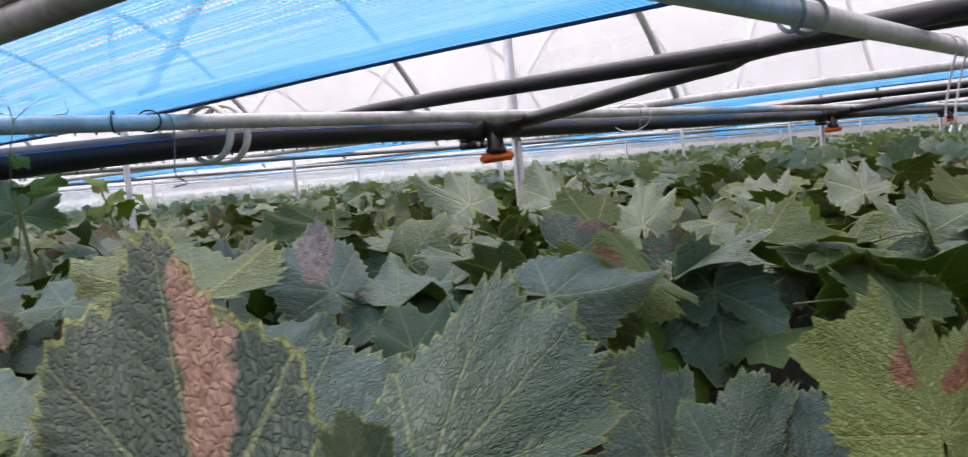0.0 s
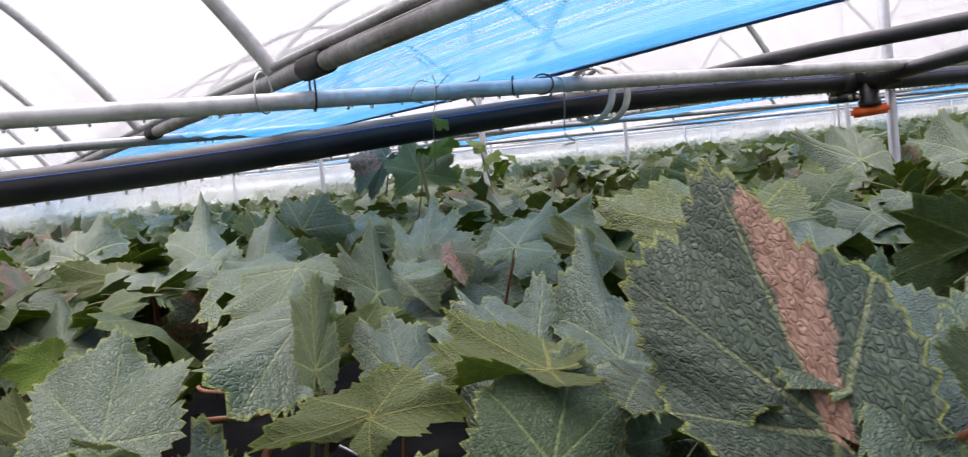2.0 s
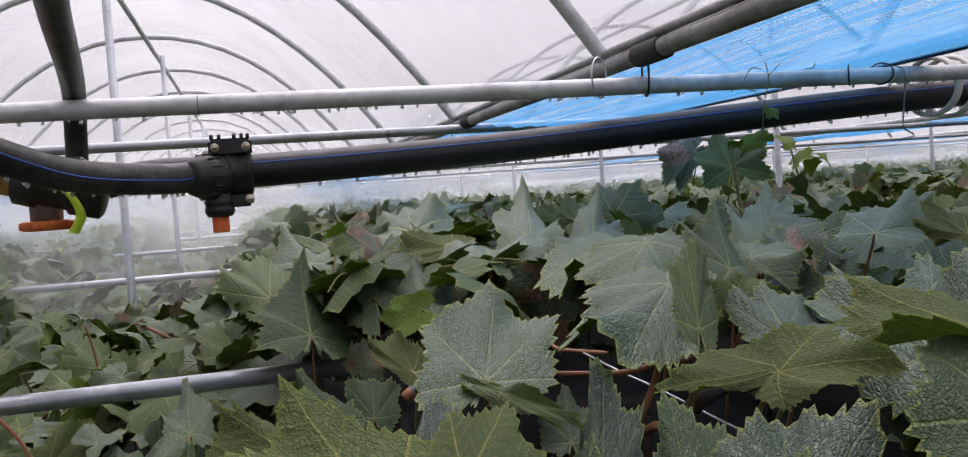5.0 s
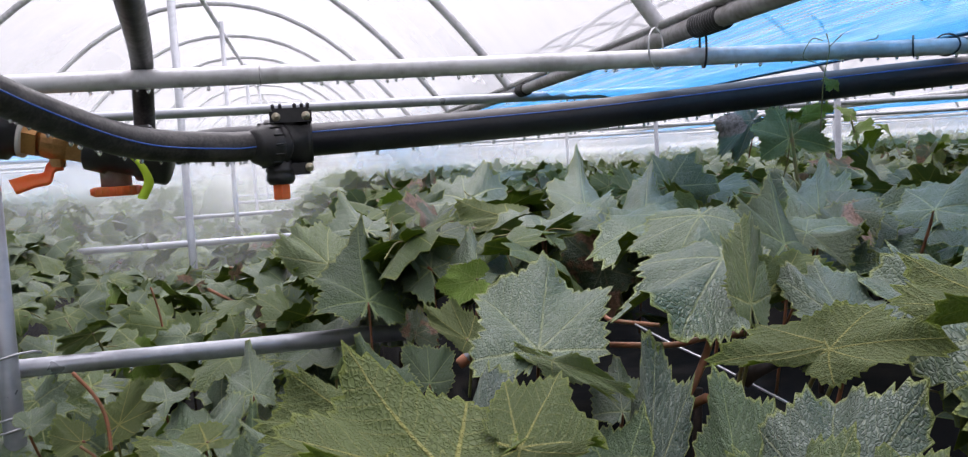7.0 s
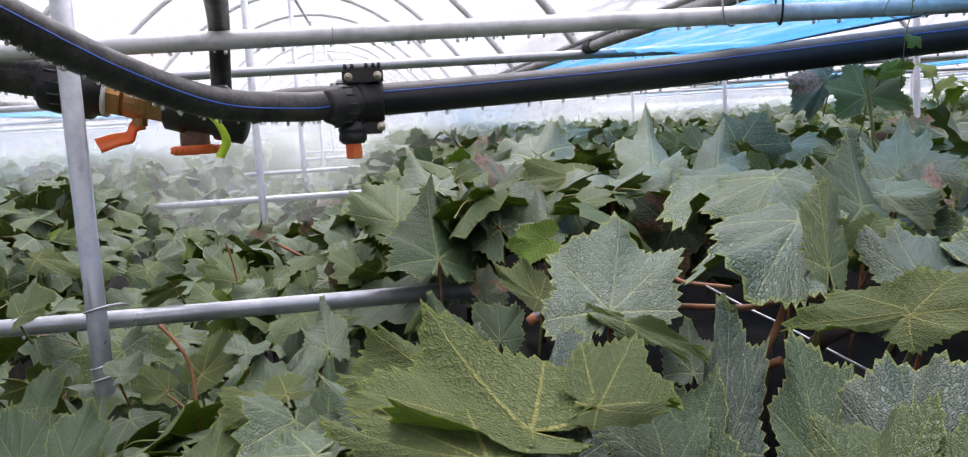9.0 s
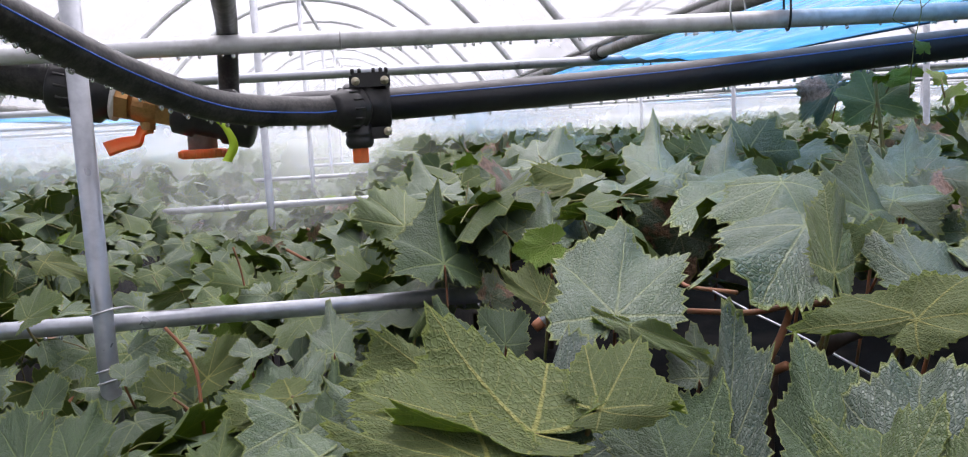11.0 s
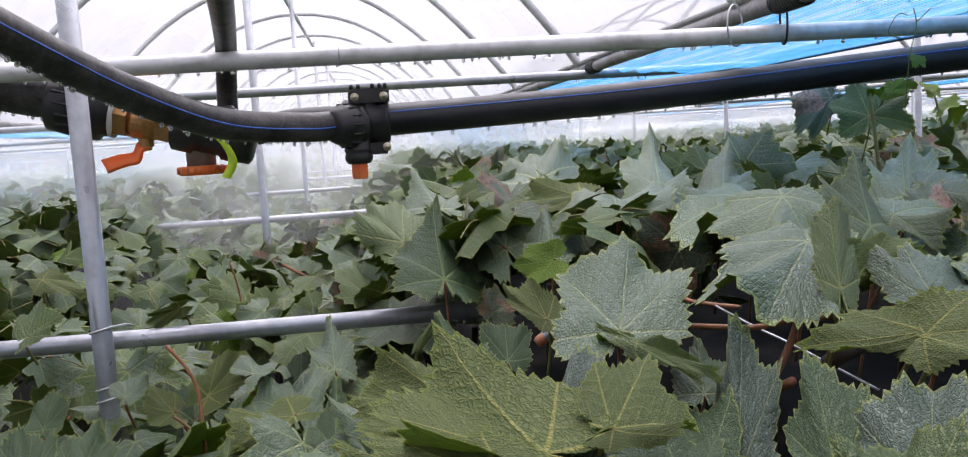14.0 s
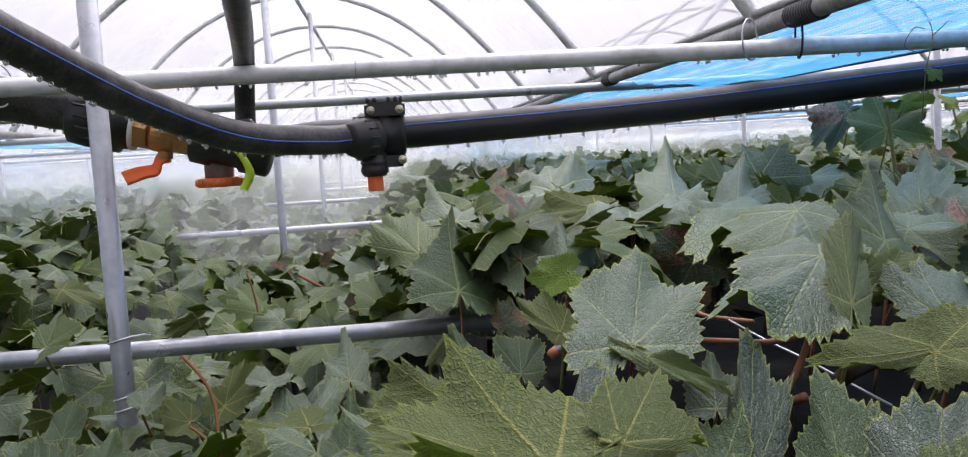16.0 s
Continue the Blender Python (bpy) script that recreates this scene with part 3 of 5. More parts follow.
def saddle_clamp():
    """The clamp saddle on the main with its compression outlet and capped leg."""
    ob = thing("saddle_clamp", "black bolted saddle clamp with an orange cap under it", "pipe fitting", at=(0.385, 0.09, 1.694))
    part("body", mesh_from("body", *merged([lathe((-0.034, 0, 0), (0.034, 0, 0), [(0, 0.029), (0.004, 0.033), (0.064, 0.033), (0.068, 0.029)], 24),
         box_data((0.004, -0.020, 0.0), (0.056, 0.026, 0.062), bevel=0.004)]), [RUBBER]), None, ob)
    part("flange", mesh_from("flange", *box_data((0.006, -0.022, 0.034), (0.058, 0.030, 0.024), bevel=0.004), [RUBBER], smooth=False), None, ob)
    part("flange", mesh_from("flange", *box_data((0.012, -0.018, -0.038), (0.040, 0.028, 0.020), bevel=0.004), [RUBBER], smooth=False), None, ob)
    for x, z in ((-0.014, 0.034), (0.027, 0.034), (0.027, -0.038)):
        bolt = part("bolt", mesh_from("bolt", *merged([lathe((x, -0.034, z), (x, -0.042, z), [(0, 0.0062), (0.0035, 0.0062), (0.0045, 0.005)], 14), hex_data((x, -0.036, z), (x, -0.044, z), 0.0032)]), [SCREW]), None, ob, "small zinc bolt head")
    for x in (-0.018, -0.008, 0.012, 0.022, 0.030):
        part("bolt_end", mesh_from("bolt_end", *box_data((x, -0.020, 0.049), (0.005, 0.012, 0.008), bevel=0.001), [RUBBER]), None, ob)
    way = Vector((-0.75, -0.62, -0.03)).normalized()
    a = Vector((-0.008, -0.02, -0.004))
    prof = [(0, 0.024), (0.006, 0.030), (0.010, 0.031), (0.014, 0.028), (0.018, 0.031), (0.034, 0.030), (0.038, 0.026), (0.048, 0.024), (0.052, 0.019)]
    collar = part("collar", mesh_from("collar", *lathe(a, a + way, prof, 28), [RUBBER]), None, ob, "ribbed black compression nut")
    side = way.cross(Vector((0, 0, 1))).normalized()
    up = side.cross(way)
    pieces = []
    for s in range(14):
        t = 2 * math.pi * s / 14
        p = a + way * 0.026 + 0.0305 * (math.cos(t) * side + math.sin(t) * up)
        pieces.append(tube_data([p - way * 0.008, p + way * 0.008], 0.0018, 5))
    part("ribs", mesh_from("ribs", *merged(pieces), [RUBBER]), None, collar)
    b = Vector((-0.014, -0.024, -0.02))
    part("outlet", mesh_from("outlet", *lathe(b, b - Vector((0, 0, 1)), [(0, 0.019), (0.016, 0.0185), (0.018, 0.0200), (0.022, 0.0200), (0.024, 0.0185), (0.028, 0.0200), (0.034, 0.0200), (0.036, 0.0185), (0.040, 0.016)], 24), [RUBBER]), None, ob)
    c = b - Vector((0, 0, 0.038))
    part("cap", mesh_from("cap", *merged([hex_data(c, c - Vector((0, 0, 0.022)), 0.0130), hex_data(c - Vector((0, 0, 0.021)), c - Vector((0, 0, 0.0235)), 0.0115)]), [ORANGE], smooth=False), None, ob, "bright orange hexagonal plug")


saddle_clamp()


def valve_set():
    """The brass ball valve and the stop tee in the feed line."""
    a, b = Vector((-0.040, 0.09, 1.746)), Vector((0.40, 0.09, 1.625))
    way = (b - a).normalized()

    def along(d):
        return a + way * d
    ob = thing("compression_coupling", "black ribbed compression coupling on the feed pipe", "pipe fitting")
    part("nut", mesh_from("nut", *lathe(along(-0.01), b, [(0, 0.033), (0.004, 0.040), (0.030, 0.042), (0.034, 0.038), (0.05, 0.037), (0.052, 0.042), (0.072, 0.041), (0.076, 0.034), (0.086, 0.033)], 28), [RUBBER]), None, ob)
    pieces = []
    for s in range(16):
        t = 2 * math.pi * s / 16
        p = along(0.005) + 0.041 * Vector((0, math.cos(t), math.sin(t)))
        pieces.append(tube_data([p, p + way * 0.022], 0.0022, 5))
    part("ribs", mesh_from("ribs", *merged(pieces), [RUBBER]), None, ob)
    part("seal", mesh_from("seal", *lathe(along(0.076), b, [(0, 0.0335), (0.006, 0.0335)], 24), [WHITE_TIE]), None, ob, "white plastic sealing ring")
    valve = thing("ball_valve", "tarnished brass ball valve with an orange lever", "valve")
    part("body", mesh_from("body", *merged([hex_data(along(0.081), along(0.100), 0.0315), lathe(along(0.100), b, [(0, 0.024), (0.006, 0.028), (0.022, 0.0285), (0.034, 0.026), (0.04, 0.023)], 24), hex_data(along(0.138), along(0.160), 0.028),
         lathe(along(0.118) - Vector((0, 0, 0.024)), along(0.118) - Vector((0, 0, 1)), [(0, 0.011), (0.014, 0.010)], 14)]), [BRASS], smooth=False), None, valve)
    c = along(0.118) - Vector((0, 0.0, 0.036))
    lever = spine([c + Vector((0.004, 0, 0)), c + Vector((-0.008, -0.004, -0.002)), c + Vector((-0.014, -0.008, -0.016)), c + Vector((-0.032, -0.012, -0.019)), c + Vector((-0.056, -0.016, -0.026))], 4)
    verts, faces = [], []
    for n, p in enumerate(lever):
        bend = (lever[min(n + 1, len(lever) - 1)] - lever[max(n - 1, 0)]).normalized()
        flank = Vector((0.45, -0.6, -0.65)).normalized()
        thick = flank.cross(bend).normalized()
        half = 0.008 + 0.005 * n / (len(lever) - 1)
        ring = [(-half, -0.0022), (-half + 0.002, -0.0036), (half - 0.002, -0.0036), (half, -0.0022), (half, 0.0022), (half - 0.002, 0.0036), (-half + 0.002, 0.0036), (-half, 0.0022)]
        verts += [p + flank * u + thick * w for u, w in ring]
    for n in range(len(lever) - 1):
        faces += [(8 * n + i, 8 * n + (i + 1) % 8, 8 * n + 8 + (i + 1) % 8, 8 * n + 8 + i) for i in range(8)]
    faces += [tuple(range(8))[::-1], tuple(range(8 * len(lever) - 8, 8 * len(lever)))]
    part("lever", mesh_from("lever", verts, faces, [ORANGE]), None, valve, "orange coated steel lever")
    part("nut", mesh_from("nut", *hex_data(c + Vector((0, 0, 0.004)), c - Vector((0, 0, 0.006)), 0.0075), [SCREW], smooth=False), None, valve)
    tee = thing("stop_tee", "black tee with a round orange handwheel under it", "valve")
    part("body", mesh_from("body", *merged([lathe(along(0.158), b, [(0, 0.026), (0.004, 0.033), (0.03, 0.034), (0.034, 0.029), (0.07, 0.029), (0.074, 0.034), (0.112, 0.033), (0.116, 0.027)], 26),
         box_data(along(0.225) + Vector((0, -0.01, 0.034)), (0.05, 0.035, 0.014), bevel=0.003)]), [RUBBER]), None, tee)
    w = along(0.190) + Vector((0, 0.02, -0.008))
    part("stem", mesh_from("stem", *lathe(w, w - Vector((0, 0, 1)), [(0, 0.024), (0.012, 0.021), (0.042, 0.021)], 20), [STEEL_DULL]), None, tee)
    w2 = w - Vector((0, 0, 0.042))
    part("handwheel", mesh_from("handwheel", *lathe(w2, w2 - Vector((0, 0, 1)), [(0, 0.030), (0.002, 0.034), (0.011, 0.034), (0.0135, 0.030)], 26), [ORANGE]), None, tee, "round orange plastic handwheel")
    pieces = []
    for s in range(22):
        t = 2 * math.pi * s / 22
        p = w2 + 0.034 * Vector((math.cos(t), math.sin(t), 0)) - Vector((0, 0, 0.002))
        pieces.append(tube_data([p, p - Vector((0, 0, 0.009))], 0.0014, 5))
    part("grip", mesh_from("grip", *merged(pieces), [ORANGE]), None, tee)
    r0 = w + Vector((0.036, -0.06, -0.005))
    line = spine([r0, r0 + Vector((0.010, 0, -0.012)), r0 + Vector((0.017, 0, -0.034)), r0 + Vector((0.006, 0, -0.056))], 5)
    verts, faces = [], []
    for n, p in enumerate(line):
        verts += [p + Vector((-0.006, 0, 0.0015)), p + Vector((0.006, 0.002, -0.0015)), p + Vector((0.006, 0.0032, -0.0015)), p + Vector((-0.006, 0.0012, 0.0015))]
    for n in range(len(line) - 1):
        for s in range(4):
            faces.append((4 * n + s, 4 * n + (s + 1) % 4, 4 * n + 4 + (s + 1) % 4, 4 * n + 4 + s))
    rb = new("marker_ribbon", mesh_from("marker_ribbon", verts, faces, [LIME]))
    tagged(rb, "lime yellow plastic ribbon tied to the valve", "ribbon")


valve_set()


def branch_tee(x):
    """A saddle with a tee, a compression nut and an orange handle on the main further along."""
    ob = thing("branch_tee", "black saddle tee with an orange handle on the water main", "valve", "branch tees", at=(x, 0.17, 1.760))
    part("saddle", mesh_from("saddle", *merged([lathe((-0.10, 0, 0), (0, 0, 0), [(0, 0.030), (0.004, 0.034), (0.054, 0.034), (0.058, 0.030)], 22), box_data((-0.072, -0.005, 0.036), (0.056, 0.05, 0.016), bevel=0.003), box_data((-0.072, -0.005, -0.038), (0.056, 0.05, 0.020), bevel=0.003)]), [RUBBER]), None, ob)
    for s in (-0.086, -0.058):
        part("bolt", mesh_from("bolt", *lathe((s, -0.028, -0.038), (s, -0.04, -0.038), [(0, 0.006), (0.008, 0.006), (0.009, 0.004)], 10), [SCREW]), None, ob)
    way = Vector((0.55, -0.80, 0.06)).normalized()
    a = Vector((-0.055, 0.0, 0.0))
    part("nut", mesh_from("nut", *lathe(a, a + way, [(0, 0.022), (0.045, 0.023), (0.05, 0.031), (0.085, 0.033), (0.09, 0.028), (0.118, 0.026), (0.124, 0.019)], 24), [RUBBER]), None, ob, "black compression nut")
    c = a + way * 0.05
    part("stem", mesh_from("stem", *lathe(c, c - Vector((0, 0, 1)), [(0, 0.021), (0.05, 0.022), (0.054, 0.026), (0.066, 0.026)], 20), [RUBBER]), None, ob)
    h = c - Vector((0, 0, 0.076))
    part("handle", mesh_from("handle", *box_data(h, (0.086, 0.032, 0.025), pose(0, 0, 0, 0, -3, -38), 0.006), [ORANGE]), None, ob, "orange wing handle")


branch_tee(2.455)
branch_tee(5.12)
branch_tee(7.7)


def loop_tie(x, wide, mat, r, name, label, cy=0.085, cz=1.773, ry=0.078, rz=0.043, lean=0.0):
    line = [Vector((x + lean * math.cos(t), cy + ry * math.cos(t), cz + rz * math.sin(t))) for t in np.linspace(0, 2 * math.pi, 33)]
    verts, faces = tube_data(line, r, 8, False)
    verts = [Vector((x + (v.x - x) * wide, v.y, v.z)) for v in verts]
    ob = new(name, mesh_from(name, verts, faces, [mat]))
    tagged(ob, label, "tie", "pipe ties")


loop_tie(1.560, 1.9, WHITE_TIE, 0.0042, "plastic_tie", "whitish plastic tie holding the main to the cross pipe", 0.09, 1.768, 0.050, 0.049, -0.006)
loop_tie(1.594, 1.9, WHITE_TIE, 0.0042, "plastic_tie", "whitish plastic tie holding the main to the cross pipe", 0.09, 1.766, 0.050, 0.051, -0.007)
loop_tie(3.05, 1.0, WIRE, 0.0018, "wire_tie", "bent wire tie on the water main", lean=0.02)
loop_tie(0.93, 1.0, WIRE, 0.0014, "wire_tie", "wire tie round the cross pipe and the eaves pipe", 0.04, 1.800, 0.016, 0.030, 0.018)
loop_tie(1.005, 1.0, RUBBER, 0.0018, "wire_tie", "dark wire tie round the cross pipe", 0.04, 1.803, 0.016, 0.034, 0.002)
loop_tie(1.36, 1.0, RUBBER, 0.0014, "wire_tie", "dark wire tie round the cross pipe", 0.04, 1.788, 0.0155, 0.017, 0.012)
loop_tie(1.42, 1.0, RUBBER, 0.0014, "wire_tie", "dark wire tie round the cross pipe", 0.04, 1.788, 0.0155, 0.017, -0.012)
loop_tie(1.48, 1.0, STEEL_DULL, 0.0022, "wire_tie", "steel wire ring round the cross pipe", -0.97, 1.785, 0.016, 0.018, 0.008)
loop_tie(1.53, 1.0, STEEL_DULL, 0.0022, "wire_tie", "steel wire ring round the cross pipe", -0.97, 1.785, 0.016, 0.018, -0.008)
loop_tie(-0.13, 1.0, WIRE, 0.0012, "wire_tie", "thin wire wound round the cross pipe", 0.045, 1.79, 0.028, 0.030, 0.012)
loop_tie(0.355, 1.0, STEEL_DULL, 0.0009, "pipe_joint_ring", "sleeve joint ring on the cross pipe", 0.04, 1.785, 0.0135, 0.0135, 0.0)


def post_wire(z):
    line = [Vector((0.022 + 0.0146 * math.cos(t), -0.03 + 0.0150 * math.sin(t), z + 0.004 * math.sin(t + 2))) for t in np.linspace(0, 2 * math.pi * 1.0, 25)]
    line += [Vector((0.045, 0.0, z)), Vector((0.05, 0.012, z - 0.004))]
    tagged(new("tie_wire", tube("tie_wire", line, 0.0015, WIRE, 6)), "galvanised wire wound round the post and rail", "wire", "tie wires")


for z in (1.441, 1.364, 1.348):
    post_wire(z)


def eaves_wrap(x, y0, y1):
    """Black rubber wrapped round the eaves pipe where the net is clipped."""
    line = [Vector((x, y0 + (y1 - y0) * n / 40, 1.832)) for n in range(41)]
    radii = [0.0165 + 0.0022 * (n % 4 < 2) for n in range(41)]
    tagged(new("rubber_wrap", tube("rubber_wrap", line, radii, RUBBER, 14)), "black rubber strip wound round the eaves pipe", "rubber wrap", "rubber wraps")


eaves_wrap(1.0, -0.04, 0.045)
eaves_wrap(1.0, 1.12, 1.19)
tagged(new("film_clip_rail", tube("film_clip_rail", [(1.0 - 0.006, YMIN, 1.853), (1.0 - 0.006, 12, 1.853)], 0.007, STEEL_DULL, 10)), "weathered film clip rail along the eaves", "clip rail")
tagged(new("net_rod", tube("net_rod", [(1.492, -3.0, 1.826), (1.492, 8, 1.826)], 0.005, STEEL_DULL, 8)), "thin dark rod in the hem of the net", "rod")


def hanger(x, y, z):
    line = spine([(x + 0.01, y + 0.018, z - 0.005), (x, y + 0.004, z + 0.018), (x - 0.004, y - 0.017, z), (x - 0.006, y - 0.006, z - 0.05), (x - 0.02, y, z - 0.10), (x - 0.022, y, z - 0.125), (x - 0.005, y, z - 0.132), (x + 0.015, y, z - 0.122)], 5)
    tagged(new("wire_hanger", tube("wire_hanger", line, 0.0016, WIRE, 7)), "bright wire hook hanging from the cross pipe", "hook", "wire hooks")


hanger(2.13, -0.97, 1.785)
hanger(2.20, -0.97, 1.785)
for hx in (3.0, 1.45):
    line = spine([(hx, 0.05, 1.800), (hx, 0.022, 1.790), (hx + 0.004, 0.03, 1.74), (hx, 0.03, 1.70), (hx + 0.02, 0.03, 1.685), (hx - 0.005, 0.03, 1.68)], 4)
    tagged(new("wire_hanger", tube("wire_hanger", line, 0.0014, STEEL_DULL, 6)), "dark wire hook hanging from the cross pipe", "hook", "wire hooks")

rng = random.Random(3)
for name, y, z, r, x0, x1, gap in (("bead_row", 0.04, 1.786, 0.0132, -0.9, 2.4, 0.022), ("bead_row", 0.0, 1.42, 0.0120, -0.6, 0.6, 0.02), ("bead_row", 1.2, 1.815, 0.0132, -0.9, 1.6, 0.05), ("bead_row", 2.0, 1.42, 0.0120, -0.6, 0.6, 0.05)):
    holder = thing("water_drops", "clear water drops hanging from a wet steel pipe", "water drops", "water drops", "stuff", at=(0, 0, 0))
    drops_under(name, [Vector((x0, y, z)), Vector(((x0 + x1) / 2, y, z)), Vector((x1, y, z))], r, gap, rng, holder)


# ---- vines ----
def blade(n, rings, rng, wide=1.0, fold=0.2, droop=0.3, wave=0.05, lobes=0.22, teeth=0.055):
    """A grape leaf blade of length 1 with the stalk at the origin: verts, faces, uv."""
    lobe_at = [(-150, 0.42), (-104, 0.66), (-78, 0.60 - lobes * 0.35), (-52, 0.86), (-26, 0.80 - lobes * 0.6), (0, 0.98),
               (26, 0.80 - lobes * 0.6), (52, 0.86), (78, 0.60 - lobes * 0.35), (104, 0.66), (150, 0.42)]
    jig = [rng.uniform(0.93, 1.07) for _ in lobe_at]
    xs = np.array([a for a, _ in lobe_at], float)
    rs = np.array([r * j for (_, r), j in zip(lobe_at, jig)])
    ang = np.linspace(-166, 166, n)
    fine = np.interp(ang, xs, rs, left=0.24, right=0.24)
    fine = np.where(np.abs(ang) > 150, 0.24 + (fine - 0.24) * 0.6, fine)
    tooth = np.array([(1 if i % 2 else -1) * teeth * rng.uniform(0.2, 1.6) for i in range(n)])
    rim = fine + tooth * (0.6 + 0.5 * fine)
    verts, uv = [(0.0, 0.0, 0.0)], [(0.0, 0.0)]
    ph = [rng.uniform(0, 6.28) for _ in range(4)]
    tilt = rng.uniform(-0.12, 0.12)
    for k in range(1, rings + 1):
        f = (k / rings) ** 0.85
        body = rim if k == rings else (fine * 0.97 if k == rings - 1 and rings > 2 else fine)
        for a, r in zip(np.radians(ang), body):
            rr = r * f
            x, y = rr * math.sin(a) * wide, rr * math.cos(a)
            z = fold * (math.sqrt(x * x + 0.02) - 0.1414) * 1.05 - droop * max(y, -0.2) ** 2 * 0.9 + tilt * x
            z += wave * rr * rr * (math.sin(3 * a + ph[0]) + 0.8 * math.sin(5 * a + ph[1])) - 0.25 * droop * x * x
            z += 0.35 * wave * math.sin(9 * a + ph[2]) * rr ** 3
            verts.append((x, y, z))
            uv.append((rr * math.sin(a), rr * math.cos(a)))
    faces = []
    for i in range(n - 1):
        faces.append((0, 1 + i + 1, 1 + i))
    for k in range(rings - 1):
        b, c = 1 + k * n, 1 + (k + 1) * n
        for i in range(n - 1):
            faces.append((b + i, b + i + 1, c + i + 1, c + i))
    return verts, faces, uv


def rim_values(me, n, rings, skins):
    """How near each vertex lies to the leaf's margin, for the pale edge."""
    one = [0.0] + [(k / rings) ** 0.85 for k in range(1, rings + 1) for _ in range(n)]
    values = np.zeros(len(me.vertices), dtype=np.float32)
    values[:len(one) * skins] = np.tile(one, skins)
    me.attributes.new("rim", "FLOAT", "POINT").data.foreach_set("value", values)


def leaf_mesh(n, rings, rng, top, under, stalk=True, **shape):
    """A whole leaf: upper skin, lower skin and stalk, of length 1."""
    v, f, uv = blade(n, rings, rng, **shape)
    base = len(v)
    verts = list(v) + [(x, y, z - 0.006) for x, y, z in v]
    faces = list(f) + [tuple(i + base for i in face[::-1]) for face in f]
    index = [0] * len(f) + [1] * len(f)
    uvs = list(uv) + list(uv)
    if stalk:
        bend = rng.uniform(-0.1, 0.1)
        sv, sf = tube_data(spine([(0, 0.03, -0.012), (bend * 0.3, -0.22, -0.10), (bend, -0.5, -0.36)], 3), [0.014, 0.013, 0.012, 0.012, 0.012, 0.012, 0.015][:7], 4, False)
        b2 = len(verts)
        verts += [tuple(p) for p in sv]
        faces += [tuple(i + b2 for i in face) for face in sf]
        index += [2] * len(sf)
        uvs += [(0.3, 0.3)] * len(sv)
    me = mesh_from("leaf", verts, faces, [top, under, CANE_GREEN], uvs, index)
    rim_values(me, n, rings, 2)
    return me


rng = random.Random(7)


def shape_of(rng):
    return dict(wide=rng.uniform(0.92, 1.12), fold=rng.uniform(-0.55, 0.12), droop=rng.uniform(0.10, 0.55), wave=rng.uniform(0.07, 0.22), lobes=rng.uniform(0.0, 0.2), teeth=rng.uniform(0.05, 0.075))


NEAR = [leaf_mesh(37, 3, rng, LEAF_TOP, LEAF_UNDER, **shape_of(rng)) for _ in range(14)]
NEAR += [leaf_mesh(37, 3, rng, LEAF_PALE, LEAF_UNDER, **shape_of(rng)) for _ in range(7)]
YOUNG = [leaf_mesh(33, 3, rng, LEAF_YOUNG, LEAF_YOUNG, **shape_of(rng)) for _ in range(3)]
BURNT = [leaf_mesh(37, 3, rng, LEAF_SCORCHED, LEAF_UNDER, wide=0.95, fold=0.55, droop=0.3, wave=0.16, lobes=0.2) for _ in range(3)]


def canopy(x, y):
    """Height of the top of the foliage."""
    u = (x + PITCH * 20 + PITCH / 2) % PITCH - PITCH / 2
    deep = 0.22 if -0.7 < x < 0.9 else 0.10
    dip = deep * math.exp(-(u / 0.42) ** 4)
    return 1.585 - dip + 0.035 * noise.noise((x * 1.7, y * 1.7, 3)) + 0.03 * noise.noise((x * 5, y * 5, 7)) - (0.05 if x < -0.5 else 0)


def leaf_turn(rng, up=0.55):
    """A leaf's attitude: blade facing up and leaning any way."""
    yaw = rng.gauss(175, 85)
    return Euler((radians(rng.gauss(-26, 28)), radians(rng.gauss(0, 26)), radians(yaw))).to_matrix().to_4x4()


def too_near(x, y, z):
    d = min(math.dist((x, y, z), (ex, -1.24, 1.66)) for ex in (0.4, 0.5, 0.62))
    return d < 0.42


def in_gap(x, y, z):
    """The open dark space under the large leaves beside the rail's end."""
    if 0.36 < x < 0.64 and -0.75 < y < -0.12 and z > 1.40:
        return True
    return 0.5 < x < 1.05 and (-0.95 < y < -0.1 and z < 1.56 or -0.1 <= y < 0.7 and z < 1.43)


